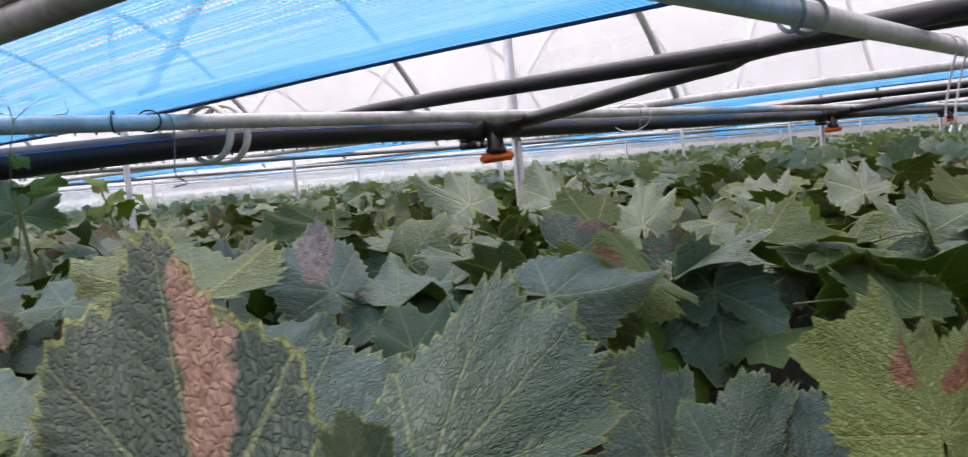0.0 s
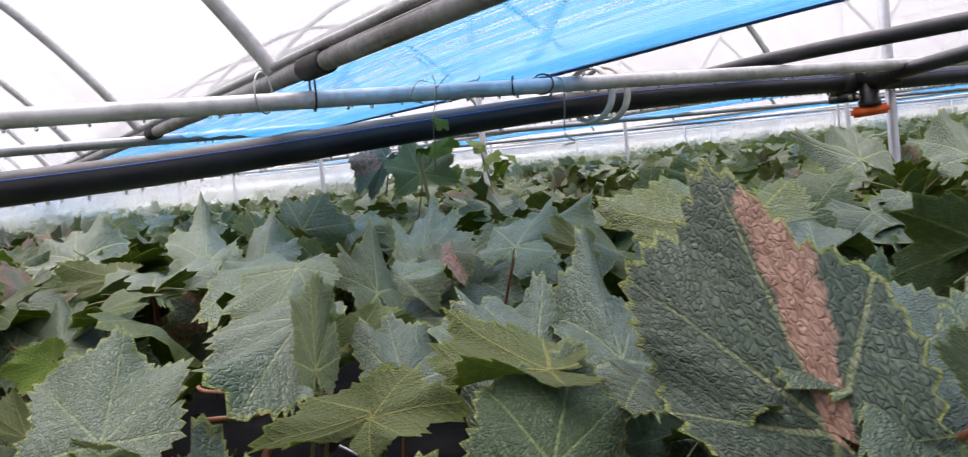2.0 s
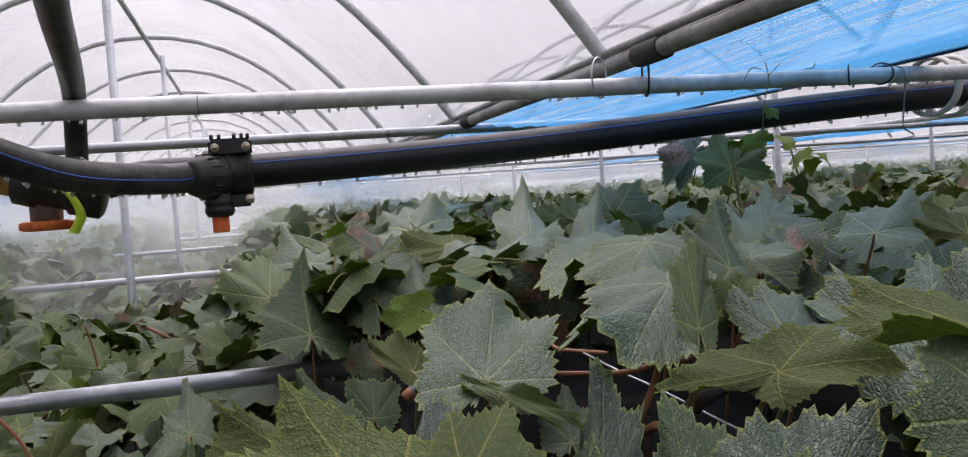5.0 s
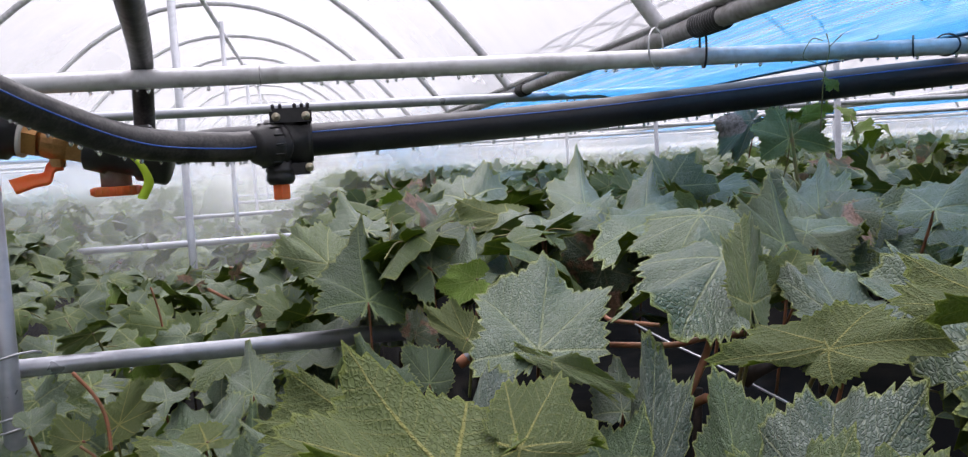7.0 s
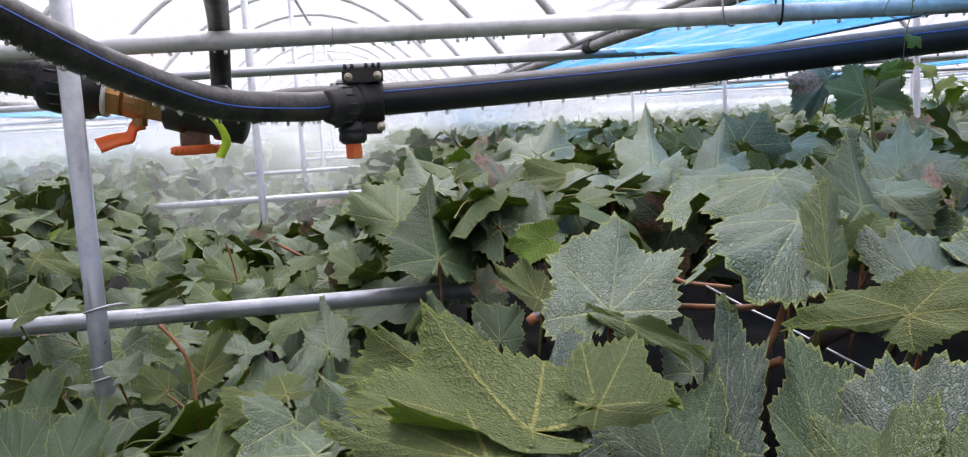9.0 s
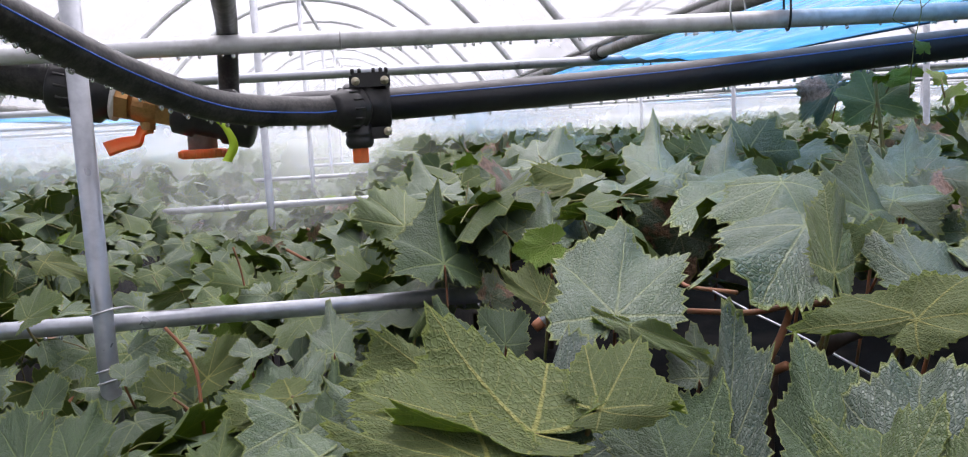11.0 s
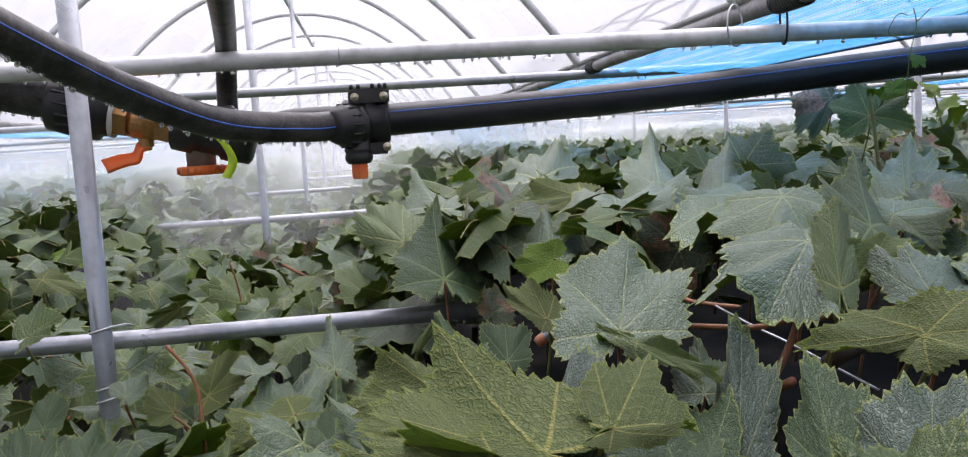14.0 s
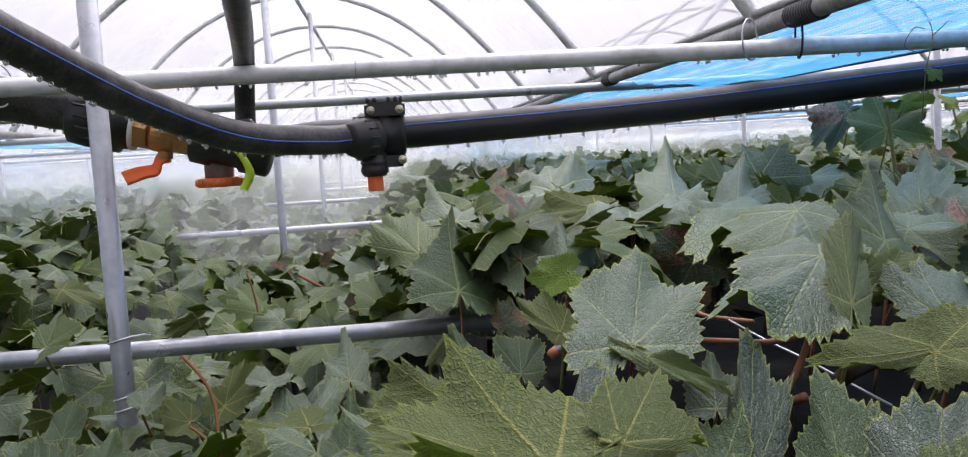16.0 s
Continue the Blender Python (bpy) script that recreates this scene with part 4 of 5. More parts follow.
def grape_vine(px, py, rng, count):
    vine = thing("grape_vine", "leafy young grape vine with broad wet blue-green leaves", "grape vine", "grape vines", at=(px, py, 0))
    top = canopy(px, py) - (0.13 if px < 0.62 and py < 0.1 else 0.0)
    line = spine([(0, 0, 0), (0.02, 0.01, 0.5), (-0.01, 0.02, 1.0), (0.0, 0.0, top - 0.25)], 4)
    part("trunk", tube("trunk", line, 0.006, CANE_DARK, 7), None, vine)
    for c in range(0 if -0.2 < px < 1.2 and -1.1 < py < 0.8 else 2):
        a = rng.uniform(0, 6.28)
        d = Vector((math.cos(a), math.sin(a), 0))
        reach = rng.uniform(0.2, 0.3)
        line = spine([(0, 0, top - 0.27), tuple(d * reach * 0.5 + Vector((0, 0, top - 0.17))), tuple(d * reach + Vector((0, 0, top - 0.10)))], 4)
        part("cane", tube("cane", line, 0.0045, CANE, 6), None, vine)
    for _ in range(count):
        x, y = rng.uniform(-0.30, 0.30), rng.uniform(-0.30, 0.30)
        z = canopy(px + x, py + y) - abs(rng.gauss(0, 0.055)) - 0.02
        if px + x < 0.62 and py + y < 0.03:
            z = min(z, 1.66 - 0.24 * (py + y + 1.24) / 1.24 - rng.uniform(0.07, 0.16))
        if z > 1.46 and (0.3 < px + x < 1.3 and py + y < -0.35 or 0.48 < px + x < 0.95 and py + y < -0.16):
            z = rng.uniform(1.34, 1.46)
        if too_near(px + x, py + y, z) or in_gap(px + x, py + y, z):
            continue
        roll = rng.random()
        pick = rng.choice(YOUNG) if roll < 0.05 else rng.choice(BURNT) if roll < 0.085 else rng.choice(NEAR)
        size = rng.uniform(0.065, 0.115) * (0.7 if roll < 0.05 else 1.0)
        ob = part("leaf", pick, None, vine)
        ob.matrix_basis = Matrix.Translation((x, y, z)) @ leaf_turn(rng) @ Matrix.Scale(size, 4)


rng = random.Random(21)
for i in range(-4, 7):
    for j in range(-2, 8):
        px, py = 0.3 + 0.5 * i + rng.uniform(-0.1, 0.1), -0.25 + 0.5 * j + rng.uniform(-0.1, 0.1)
        if py < -0.9 and px < 0.5:
            continue
        grape_vine(px, py, rng, 50)

for px, py in ((0.44, -0.22), (0.42, -0.55), (0.20, -0.35), (0.55, 0.35)):
    grape_vine(px, py, rng, 34)

KINDS = {"burnt": (LEAF_BURNT, LEAF_UNDER), "top": (LEAF_TOP, LEAF_UNDER), "pale": (LEAF_PALE, LEAF_UNDER), "dark": (LEAF_DARK, LEAF_UNDER), "rust": (LEAF_RUST, LEAF_RUST),
         "scar": (LEAF_SCAR, LEAF_UNDER), "speck": (LEAF_SPECK, LEAF_SPECK), "mid": (LEAF_MID, LEAF_UNDER), "blue": (LEAF_BLUE, LEAF_UNDER), "lime": (LEAF_YOUNG, LEAF_YOUNG), "under": (LEAF_UNDER, LEAF_UNDER)}
close_vine = thing("grape_vine", "grape vine with large wet puckered leaves, some burnt brown", "grape vine", "grape vines", at=(0.75, -0.75, 0))
part("trunk", tube("trunk", spine([(0, 0, 0), (0.01, 0.02, 0.7), (0, 0, 1.42)], 5), 0.007, CANE_DARK, 8), None, close_vine)
rng = random.Random(5)


def close_leaf(kind, stalk, tip, left, right, curl, wave, lobes, owner=None):
    """One large leaf: its stalk's end, its tip and its two side lobes, how far the rim curls, its waviness and the depth of its lobes."""
    b, along = Vector(stalk), Vector(tip) - Vector(stalk)
    to_right = (Vector(right) - b - 0.3 * along) / 0.70
    to_left = (Vector(left) - b - 0.3 * along) / 0.70
    across, crease = (to_right - to_left) / 2, (to_right + to_left) / 2
    size = along.length
    up = across.cross(along).normalized()
    v, f, uv = blade(85, 8, rng, fold=0.0, droop=0.0, wave=0.0, lobes=0.03 + 0.7 * lobes, teeth=0.036)
    ph = [rng.uniform(0, 6.28) for _ in range(3)]
    verts = []
    for x, y in [(float(x), float(y)) for x, y in uv]:
        rr, a = math.hypot(x, y), math.atan2(x, y)
        lift = -curl * (0.8 * x * x + 0.5 * (y - 0.3) ** 2) + 1.5 * wave * rr * rr * (math.sin(3 * a + ph[0]) + math.sin(5 * a + ph[1]))
        lift += 1.1 * wave * rr ** 4 * math.sin(11 * a + ph[2]) + 0.012 * abs(math.sin(a * 3.46)) * min(rr * 3, 1)
        verts.append(b + y * along + x * across + (math.sqrt(x * x + 0.006) - 0.0775) * crease + size * lift * up)
    base = len(verts)
    verts = verts + [p - 0.0005 * up for p in verts]
    faces = list(f) + [tuple(i + base for i in face[::-1]) for face in f]
    owner = owner or close_vine
    place = owner.location.copy()
    me = mesh_from("leaf", [(p - place) / 0.12 for p in verts], faces, list(KINDS[kind]), uv + uv, [0] * len(f) + [1] * len(f))
    rim_values(me, 85, 8, 2)
    part("leaf", me, None, owner).matrix_basis = Matrix.Scale(0.12, 4)
    back = (b - along * 0.02 - up * 0.002, b - along * 0.10 - Vector((0, -0.01, 0.25 * size)), b - along * 0.12 - Vector((0, -0.04, 0.8 * size)))
    if kind not in ("scar", "rust"):
        part("petiole", tube("petiole", [p - place for p in spine(back, 5)], 0.0016, CANE_GREEN if kind in ("pale", "under", "lime") else CANE, 7), None, owner)


close_leaf("mid", (0.595, -0.484, 1.484), (0.641, -0.359, 1.543), (0.551, -0.425, 1.521), (0.682, -0.439, 1.518), 0.12, 0.05, 0.06)
close_leaf("under", (0.602, -0.499, 1.472), (0.564, -0.476, 1.485), (0.583, -0.480, 1.488), (0.577, -0.502, 1.478), 0.1, 0.05, 0.1)
close_leaf("under", (0.602, -0.499, 1.472), (0.645, -0.478, 1.476), (0.624, -0.471, 1.481), (0.622, -0.494, 1.471), 0.1, 0.05, 0.1)
close_leaf("mid", (0.758, -0.510, 1.555), (0.663, -0.629, 1.515), (0.728, -0.623, 1.534), (0.634, -0.548, 1.541), 0.15, 0.07, 0.06)
close_leaf("pale", (0.726, -0.621, 1.534), (0.755, -0.548, 1.594), (0.732, -0.561, 1.573), (0.774, -0.561, 1.570), 0.1, 0.05, 0.1)
close_leaf("under", (0.762, -0.583, 1.535), (0.874, -0.533, 1.537), (0.799, -0.552, 1.567), (0.791, -0.578, 1.529), 0.15, 0.06, 0.1)
close_leaf("mid", (0.765, -0.682, 1.526), (0.811, -0.562, 1.550), (0.768, -0.585, 1.543), (0.834, -0.628, 1.540), 0.1, 0.06, 0.08)
close_leaf("under", (0.719, -0.737, 1.525), (0.650, -0.703, 1.512), (0.713, -0.695, 1.538), (0.690, -0.735, 1.515), 0.12, 0.06, 0.05)
close_leaf("under", (0.712, -0.745, 1.525), (0.726, -0.824, 1.550), (0.737, -0.731, 1.550), (0.698, -0.810, 1.525), 0.12, 0.06, 0.05)
close_leaf("dark", (0.612, -0.827, 1.473), (0.645, -0.733, 1.519), (0.606, -0.773, 1.483), (0.656, -0.792, 1.498), 0.15, 0.06, 0.1)
close_leaf("blue", (0.628, -0.881, 1.485), (0.674, -0.807, 1.522), (0.620, -0.818, 1.505), (0.687, -0.867, 1.524), 0.15, 0.07, 0.1)
close_leaf("pale", (0.568, -0.956, 1.516), (0.594, -0.902, 1.532), (0.562, -0.912, 1.523), (0.602, -0.942, 1.538), 0.1, 0.06, 0.1)
close_leaf("pale", (0.589, -0.979, 1.523), (0.616, -0.939, 1.538), (0.588, -0.948, 1.532), (0.621, -0.969, 1.538), 0.1, 0.06, 0.1)
close_leaf("blue", (0.603, -0.719, 1.441), (0.653, -0.615, 1.512), (0.603, -0.663, 1.469), (0.653, -0.679, 1.481), 0.15, 0.07, 0.12)
close_leaf("dark", (0.575, -0.731, 1.441), (0.590, -0.623, 1.477), (0.557, -0.675, 1.455), (0.619, -0.692, 1.467), 0.15, 0.07, 0.12)
close_leaf("pale", (0.586, -0.564, 1.492), (0.617, -0.674, 1.487), (0.608, -0.613, 1.496), (0.593, -0.633, 1.484), 0.1, 0.08, 0.1)
close_leaf("top", (0.657, -0.517, 1.431), (0.677, -0.451, 1.457), (0.642, -0.464, 1.446), (0.696, -0.483, 1.446), 0.1, 0.08, 0.1)
close_leaf("dark", (0.555, -0.757, 1.446), (0.567, -0.673, 1.471), (0.524, -0.689, 1.455), (0.599, -0.711, 1.457), 0.2, 0.06, 0.1)
close_leaf("blue", (0.504, -0.677, 1.419), (0.522, -0.609, 1.437), (0.479, -0.628, 1.425), (0.552, -0.642, 1.424), 0.2, 0.06, 0.1)
close_leaf("under", (0.471, -0.776, 1.487), (0.377, -0.694, 1.494), (0.451, -0.661, 1.509), (0.417, -0.771, 1.486), 0.3, 0.05, 0.08)
close_leaf("blue", (0.437, -0.647, 1.480), (0.361, -0.624, 1.487), (0.398, -0.598, 1.503), (0.382, -0.671, 1.468), 0.1, 0.07, 0.1)
close_leaf("blue", (0.472, -0.765, 1.488), (0.528, -0.691, 1.520), (0.478, -0.708, 1.500), (0.517, -0.762, 1.490), 0.2, 0.07, 0.05)
close_leaf("under", (0.509, -0.778, 1.499), (0.565, -0.763, 1.496), (0.544, -0.695, 1.521), (0.530, -0.785, 1.495), 0.12, 0.06, 0.08)
close_leaf("blue", (0.465, -0.714, 1.477), (0.430, -0.691, 1.474), (0.447, -0.669, 1.479), (0.442, -0.714, 1.469), 0.1, 0.06, 0.1)
close_leaf("pale", (0.443, -0.805, 1.486), (0.353, -0.752, 1.485), (0.395, -0.716, 1.489), (0.393, -0.794, 1.479), 0.1, 0.06, 0.1)
close_leaf("dark", (0.468, -0.320, 1.430), (0.448, -0.241, 1.455), (0.431, -0.266, 1.430), (0.503, -0.270, 1.435), 0.1, 0.08, 0.1)
close_leaf("dark", (0.522, -0.277, 1.414), (0.529, -0.218, 1.451), (0.494, -0.228, 1.437), (0.557, -0.237, 1.430), 0.1, 0.06, 0.1)
close_leaf("lime", (0.589, -0.227, 1.515), (0.539, -0.230, 1.510), (0.571, -0.221, 1.536), (0.569, -0.248, 1.490), 0.1, 0.05, 0.08)
close_leaf("pale", (0.551, -0.371, 1.476), (0.520, -0.301, 1.496), (0.552, -0.314, 1.507), (0.527, -0.346, 1.478), 0.1, 0.06, 0.1)
close_leaf("pale", (0.425, -0.265, 1.434), (0.448, -0.260, 1.462), (0.432, -0.261, 1.453), (0.439, -0.264, 1.443), 0.3, 0.02, 0)
close_leaf("top", (0.748, 0.070, 1.540), (0.805, 0.306, 1.580), (0.645, 0.092, 1.528), (0.860, 0.120, 1.538), 0.2, 0.08, 0.18)
close_leaf("top", (0.891, -0.094, 1.560), (0.757, -0.293, 1.527), (0.886, -0.260, 1.538), (0.772, -0.103, 1.562), 0.2, 0.08, 0.12)
close_leaf("top", (0.818, -0.335, 1.579), (0.755, -0.399, 1.538), (0.822, -0.395, 1.551), (0.740, -0.305, 1.552), 0.15, 0.08, 0.12)
close_leaf("under", (0.729, 0.220, 1.553), (0.614, 0.221, 1.550), (0.679, 0.283, 1.570), (0.649, 0.193, 1.522), 0.15, 0.07, 0.1)
close_leaf("dark", (0.475, -0.036, 1.474), (0.470, 0.133, 1.532), (0.395, 0.092, 1.504), (0.531, 0.083, 1.481), 0.2, 0.08, 0.15)
close_leaf("top", (0.569, 0.020, 1.503), (0.539, 0.201, 1.568), (0.508, 0.088, 1.506), (0.606, 0.141, 1.544), 0.2, 0.08, 0.1)
close_leaf("pale", (0.430, 0.202, 1.502), (0.364, 0.358, 1.560), (0.360, 0.252, 1.502), (0.448, 0.317, 1.560), 0.15, 0.07, 0.1)
close_leaf("top", (0.503, 0.353, 1.540), (0.468, 0.508, 1.577), (0.418, 0.407, 1.545), (0.546, 0.452, 1.561), 0.2, 0.07, 0.12)
close_leaf("top", (0.853, 0.187, 1.561), (0.921, 0.431, 1.620), (0.814, 0.305, 1.596), (0.945, 0.285, 1.589), 0.2, 0.08, 0.15)
close_leaf("top", (0.872, -0.032, 1.558), (0.952, 0.154, 1.601), (0.859, 0.081, 1.580), (0.967, 0.060, 1.574), 0.2, 0.08, 0.12)
close_leaf("top", (1.002, -0.264, 1.564), (1.106, -0.089, 1.620), (1.015, -0.154, 1.591), (1.095, -0.191, 1.592), 0.15, 0.07, 0.08)
close_leaf("burnt", (1.001, -0.298, 1.575), (1.011, -0.379, 1.561), (1.059, -0.287, 1.592), (0.977, -0.382, 1.547), 0.15, 0.09, 0.1)
close_leaf("dark", (0.868, -0.420, 1.552), (0.908, -0.243, 1.605), (0.855, -0.354, 1.565), (0.931, -0.302, 1.590), 0.2, 0.06, 0.1)
close_leaf("top", (0.912, -0.387, 1.557), (0.921, -0.489, 1.554), (0.964, -0.359, 1.571), (0.904, -0.443, 1.543), 0.15, 0.07, 0.1)
close_leaf("top", (0.904, -0.411, 1.519), (0.942, -0.470, 1.535), (0.956, -0.393, 1.540), (0.904, -0.471, 1.521), 0.15, 0.1, 0.1)
close_leaf("top", (0.610, -0.118, 1.513), (0.641, 0.033, 1.543), (0.588, -0.010, 1.528), (0.672, -0.027, 1.519), 0.2, 0.08, 0.12)
close_leaf("top", (0.698, 0.433, 1.577), (0.733, 0.682, 1.639), (0.631, 0.545, 1.596), (0.801, 0.514, 1.592), 0.2, 0.08, 0.12)
close_leaf("top", (0.382, -0.480, 1.408), (0.360, -0.391, 1.429), (0.337, -0.419, 1.410), (0.411, -0.415, 1.413), 0.2, 0.08, 0.12)
close_leaf("top", (0.410, -0.557, 1.431), (0.389, -0.491, 1.438), (0.368, -0.516, 1.427), (0.430, -0.512, 1.440), 0.2, 0.08, 0.12)
close_leaf("under", (0.766, -0.857, 1.558), (0.751, -0.741, 1.552), (0.795, -0.741, 1.562), (0.746, -0.833, 1.554), 0.12, 0.06, 0.05)
close_leaf("dark", (0.730, -0.905, 1.531), (0.798, -0.840, 1.570), (0.727, -0.833, 1.552), (0.784, -0.904, 1.543), 0.18, 0.06, 0.1)
close_leaf("mid", (0.837, -0.730, 1.520), (0.897, -0.564, 1.571), (0.821, -0.619, 1.540), (0.931, -0.639, 1.553), 0.18, 0.07, 0.08)
close_leaf("mid", (0.862, -0.796, 1.537), (0.968, -0.637, 1.581), (0.886, -0.680, 1.559), (0.947, -0.729, 1.558), 0.18, 0.07, 0.08)
close_leaf("speck", (0.866, -0.895, 1.617), (0.857, -0.787, 1.630), (0.924, -0.837, 1.639), (0.845, -0.874, 1.608), 0.12, 0.05, 0.08)
close_leaf("scar", (0.783, -1.014, 1.555), (0.790, -0.884, 1.612), (0.757, -0.971, 1.546), (0.841, -0.932, 1.645), 0.12, 0.04, 0.04)
close_leaf("mid", (0.775, -0.917, 1.562), (0.779, -1.002, 1.551), (0.791, -0.948, 1.558), (0.760, -0.965, 1.550), 0.1, 0.06, 0.08)
close_leaf("burnt", (0.982, -0.361, 1.544), (0.986, -0.302, 1.577), (0.956, -0.323, 1.553), (1.024, -0.323, 1.576), 0.2, 0.08, 0.1)
close_leaf("burnt", (1.020, -0.564, 1.577), (1.019, -0.499, 1.581), (1.048, -0.494, 1.599), (1.012, -0.546, 1.566), 0.2, 0.08, 0.1)
close_leaf("top", (1.022, -0.440, 1.576), (1.106, -0.374, 1.606), (1.023, -0.380, 1.591), (1.105, -0.438, 1.579), 0.2, 0.08, 0.1)
close_leaf("mid", (0.812, -1.012, 1.567), (0.942, -0.980, 1.574), (0.896, -0.932, 1.592), (0.858, -1.042, 1.556), 0.1, 0.03, 0.05)
close_leaf("mid", (0.860, -1.040, 1.550), (0.978, -1.037, 1.594), (0.964, -0.988, 1.616), (0.951, -1.072, 1.551), 0.14, 0.04, 0.04)
close_leaf("dark", (0.812, -1.059, 1.568), (0.825, -1.036, 1.592), (0.812, -1.040, 1.579), (0.831, -1.057, 1.579), 0.1, 0.05, 0.2)
close_leaf("mid", (1.028, -0.985, 1.593), (1.078, -1.029, 1.588), (1.100, -0.961, 1.613), (1.025, -1.005, 1.575), 0.15, 0.07, 0.1)
close_leaf("rust", (1.111, -1.007, 1.586), (1.116, -0.930, 1.623), (1.097, -0.961, 1.596), (1.140, -0.969, 1.608), 0.15, 0.09, 0.15)
close_leaf("mid", (0.995, -1.068, 1.514), (1.060, -1.026, 1.566), (1.014, -1.016, 1.550), (1.048, -1.058, 1.545), 0.15, 0.06, 0.1)
close_leaf("mid", (0.981, -1.104, 1.521), (1.034, -1.094, 1.557), (0.998, -1.070, 1.549), (1.032, -1.121, 1.551), 0.18, 0.06, 0.12)
close_leaf("blue", (0.993, -1.137, 1.517), (1.052, -1.111, 1.554), (1.021, -1.106, 1.535), (1.036, -1.146, 1.535), 0.15, 0.06, 0.12)
close_leaf("rust", (0.959, -1.195, 1.560), (1.014, -1.164, 1.598), (0.988, -1.132, 1.576), (1.006, -1.183, 1.586), 0.1, 0.07, 0.15)
close_leaf("rust", (0.960, -1.197, 1.561), (1.000, -1.198, 1.596), (0.992, -1.173, 1.581), (0.990, -1.215, 1.581), 0.1, 0.07, 0.15)
close_leaf("under", (1.512, -0.717, 1.585), (1.460, -0.654, 1.609), (1.562, -0.659, 1.630), (1.453, -0.717, 1.585), 0.12, 0.06, 0.1)
close_leaf("under", (1.544, -0.894, 1.554), (1.499, -1.001, 1.576), (1.614, -0.897, 1.605), (1.503, -0.958, 1.550), 0.12, 0.06, 0.1)
close_leaf("top", (1.509, -0.949, 1.540), (1.612, -0.843, 1.583), (1.509, -0.870, 1.540), (1.609, -0.916, 1.581), 0.15, 0.07, 0.1)
close_leaf("top", (1.670, -0.690, 1.571), (1.809, -0.624, 1.626), (1.726, -0.622, 1.597), (1.764, -0.693, 1.586), 0.15, 0.07, 0.1)
close_leaf("top", (1.412, -0.906, 1.524), (1.520, -0.839, 1.564), (1.447, -0.834, 1.540), (1.493, -0.907, 1.543), 0.15, 0.07, 0.1)
close_leaf("under", (1.293, -1.111, 1.535), (1.336, -1.028, 1.560), (1.368, -1.060, 1.566), (1.287, -1.085, 1.539), 0.15, 0.06, 0.08)
close_leaf("pale", (1.703, -1.070, 1.586), (1.743, -1.012, 1.603), (1.778, -1.032, 1.610), (1.698, -1.047, 1.581), 0.15, 0.06, 0.1)
close_leaf("burnt", (1.008, -0.749, 1.539), (1.113, -0.728, 1.548), (1.072, -0.688, 1.574), (1.044, -0.779, 1.532), 0.2, 0.07, 0.08)
close_leaf("burnt", (1.244, -0.559, 1.554), (1.234, -0.455, 1.602), (1.195, -0.480, 1.567), (1.329, -0.453, 1.626), 0.2, 0.08, 0.1)
close_leaf("burnt", (1.134, -0.535, 1.572), (1.207, -0.458, 1.625), (1.147, -0.480, 1.600), (1.186, -0.508, 1.594), 0.2, 0.08, 0.1)
close_leaf("top", (1.290, -0.608, 1.524), (1.401, -0.498, 1.572), (1.279, -0.524, 1.547), (1.375, -0.621, 1.547), 0.2, 0.08, 0.12)
close_leaf("dark", (1.186, -0.722, 1.513), (1.254, -0.638, 1.547), (1.193, -0.654, 1.528), (1.252, -0.715, 1.528), 0.15, 0.07, 0.1)
close_leaf("dark", (1.451, -0.335, 1.601), (1.376, -0.272, 1.620), (1.448, -0.265, 1.635), (1.374, -0.336, 1.594), 0.15, 0.07, 0.1)
close_leaf("top", (1.775, -0.310, 1.607), (1.888, -0.133, 1.669), (1.795, -0.181, 1.622), (1.902, -0.226, 1.656), 0.2, 0.08, 0.12)
close_leaf("top", (1.696, -0.538, 1.604), (1.819, -0.449, 1.662), (1.748, -0.436, 1.628), (1.805, -0.519, 1.624), 0.2, 0.08, 0.1)
close_leaf("top", (0.143, -0.199, 1.369), (0.112, -0.224, 1.385), (0.123, -0.176, 1.394), (0.139, -0.244, 1.364), 0.15, 0.08, 0.15)
close_leaf("under", (0.181, -0.187, 1.382), (0.219, -0.120, 1.415), (0.183, -0.156, 1.423), (0.222, -0.177, 1.391), 0.15, 0.06, 0.1)
close_leaf("top", (0.239, -0.222, 1.412), (0.265, -0.167, 1.410), (0.214, -0.151, 1.418), (0.256, -0.250, 1.415), 0.15, 0.08, 0.1)
close_leaf("top", (0.286, -0.296, 1.382), (0.277, -0.167, 1.402), (0.242, -0.278, 1.394), (0.321, -0.218, 1.392), 0.2, 0.08, 0.12)
close_leaf("under", (0.296, -0.373, 1.402), (0.228, -0.438, 1.398), (0.250, -0.358, 1.404), (0.267, -0.433, 1.392), 0.15, 0.06, 0.1)
close_leaf("pale", (0.244, -0.494, 1.382), (0.241, -0.405, 1.393), (0.210, -0.444, 1.392), (0.265, -0.434, 1.389), 0.15, 0.07, 0.12)
close_leaf("top", (0.331, -0.535, 1.385), (0.321, -0.427, 1.391), (0.292, -0.483, 1.390), (0.361, -0.477, 1.390), 0.15, 0.07, 0.12)
close_leaf("dark", (0.333, -0.381, 1.366), (0.334, -0.269, 1.392), (0.307, -0.327, 1.377), (0.365, -0.324, 1.377), 0.15, 0.07, 0.12)
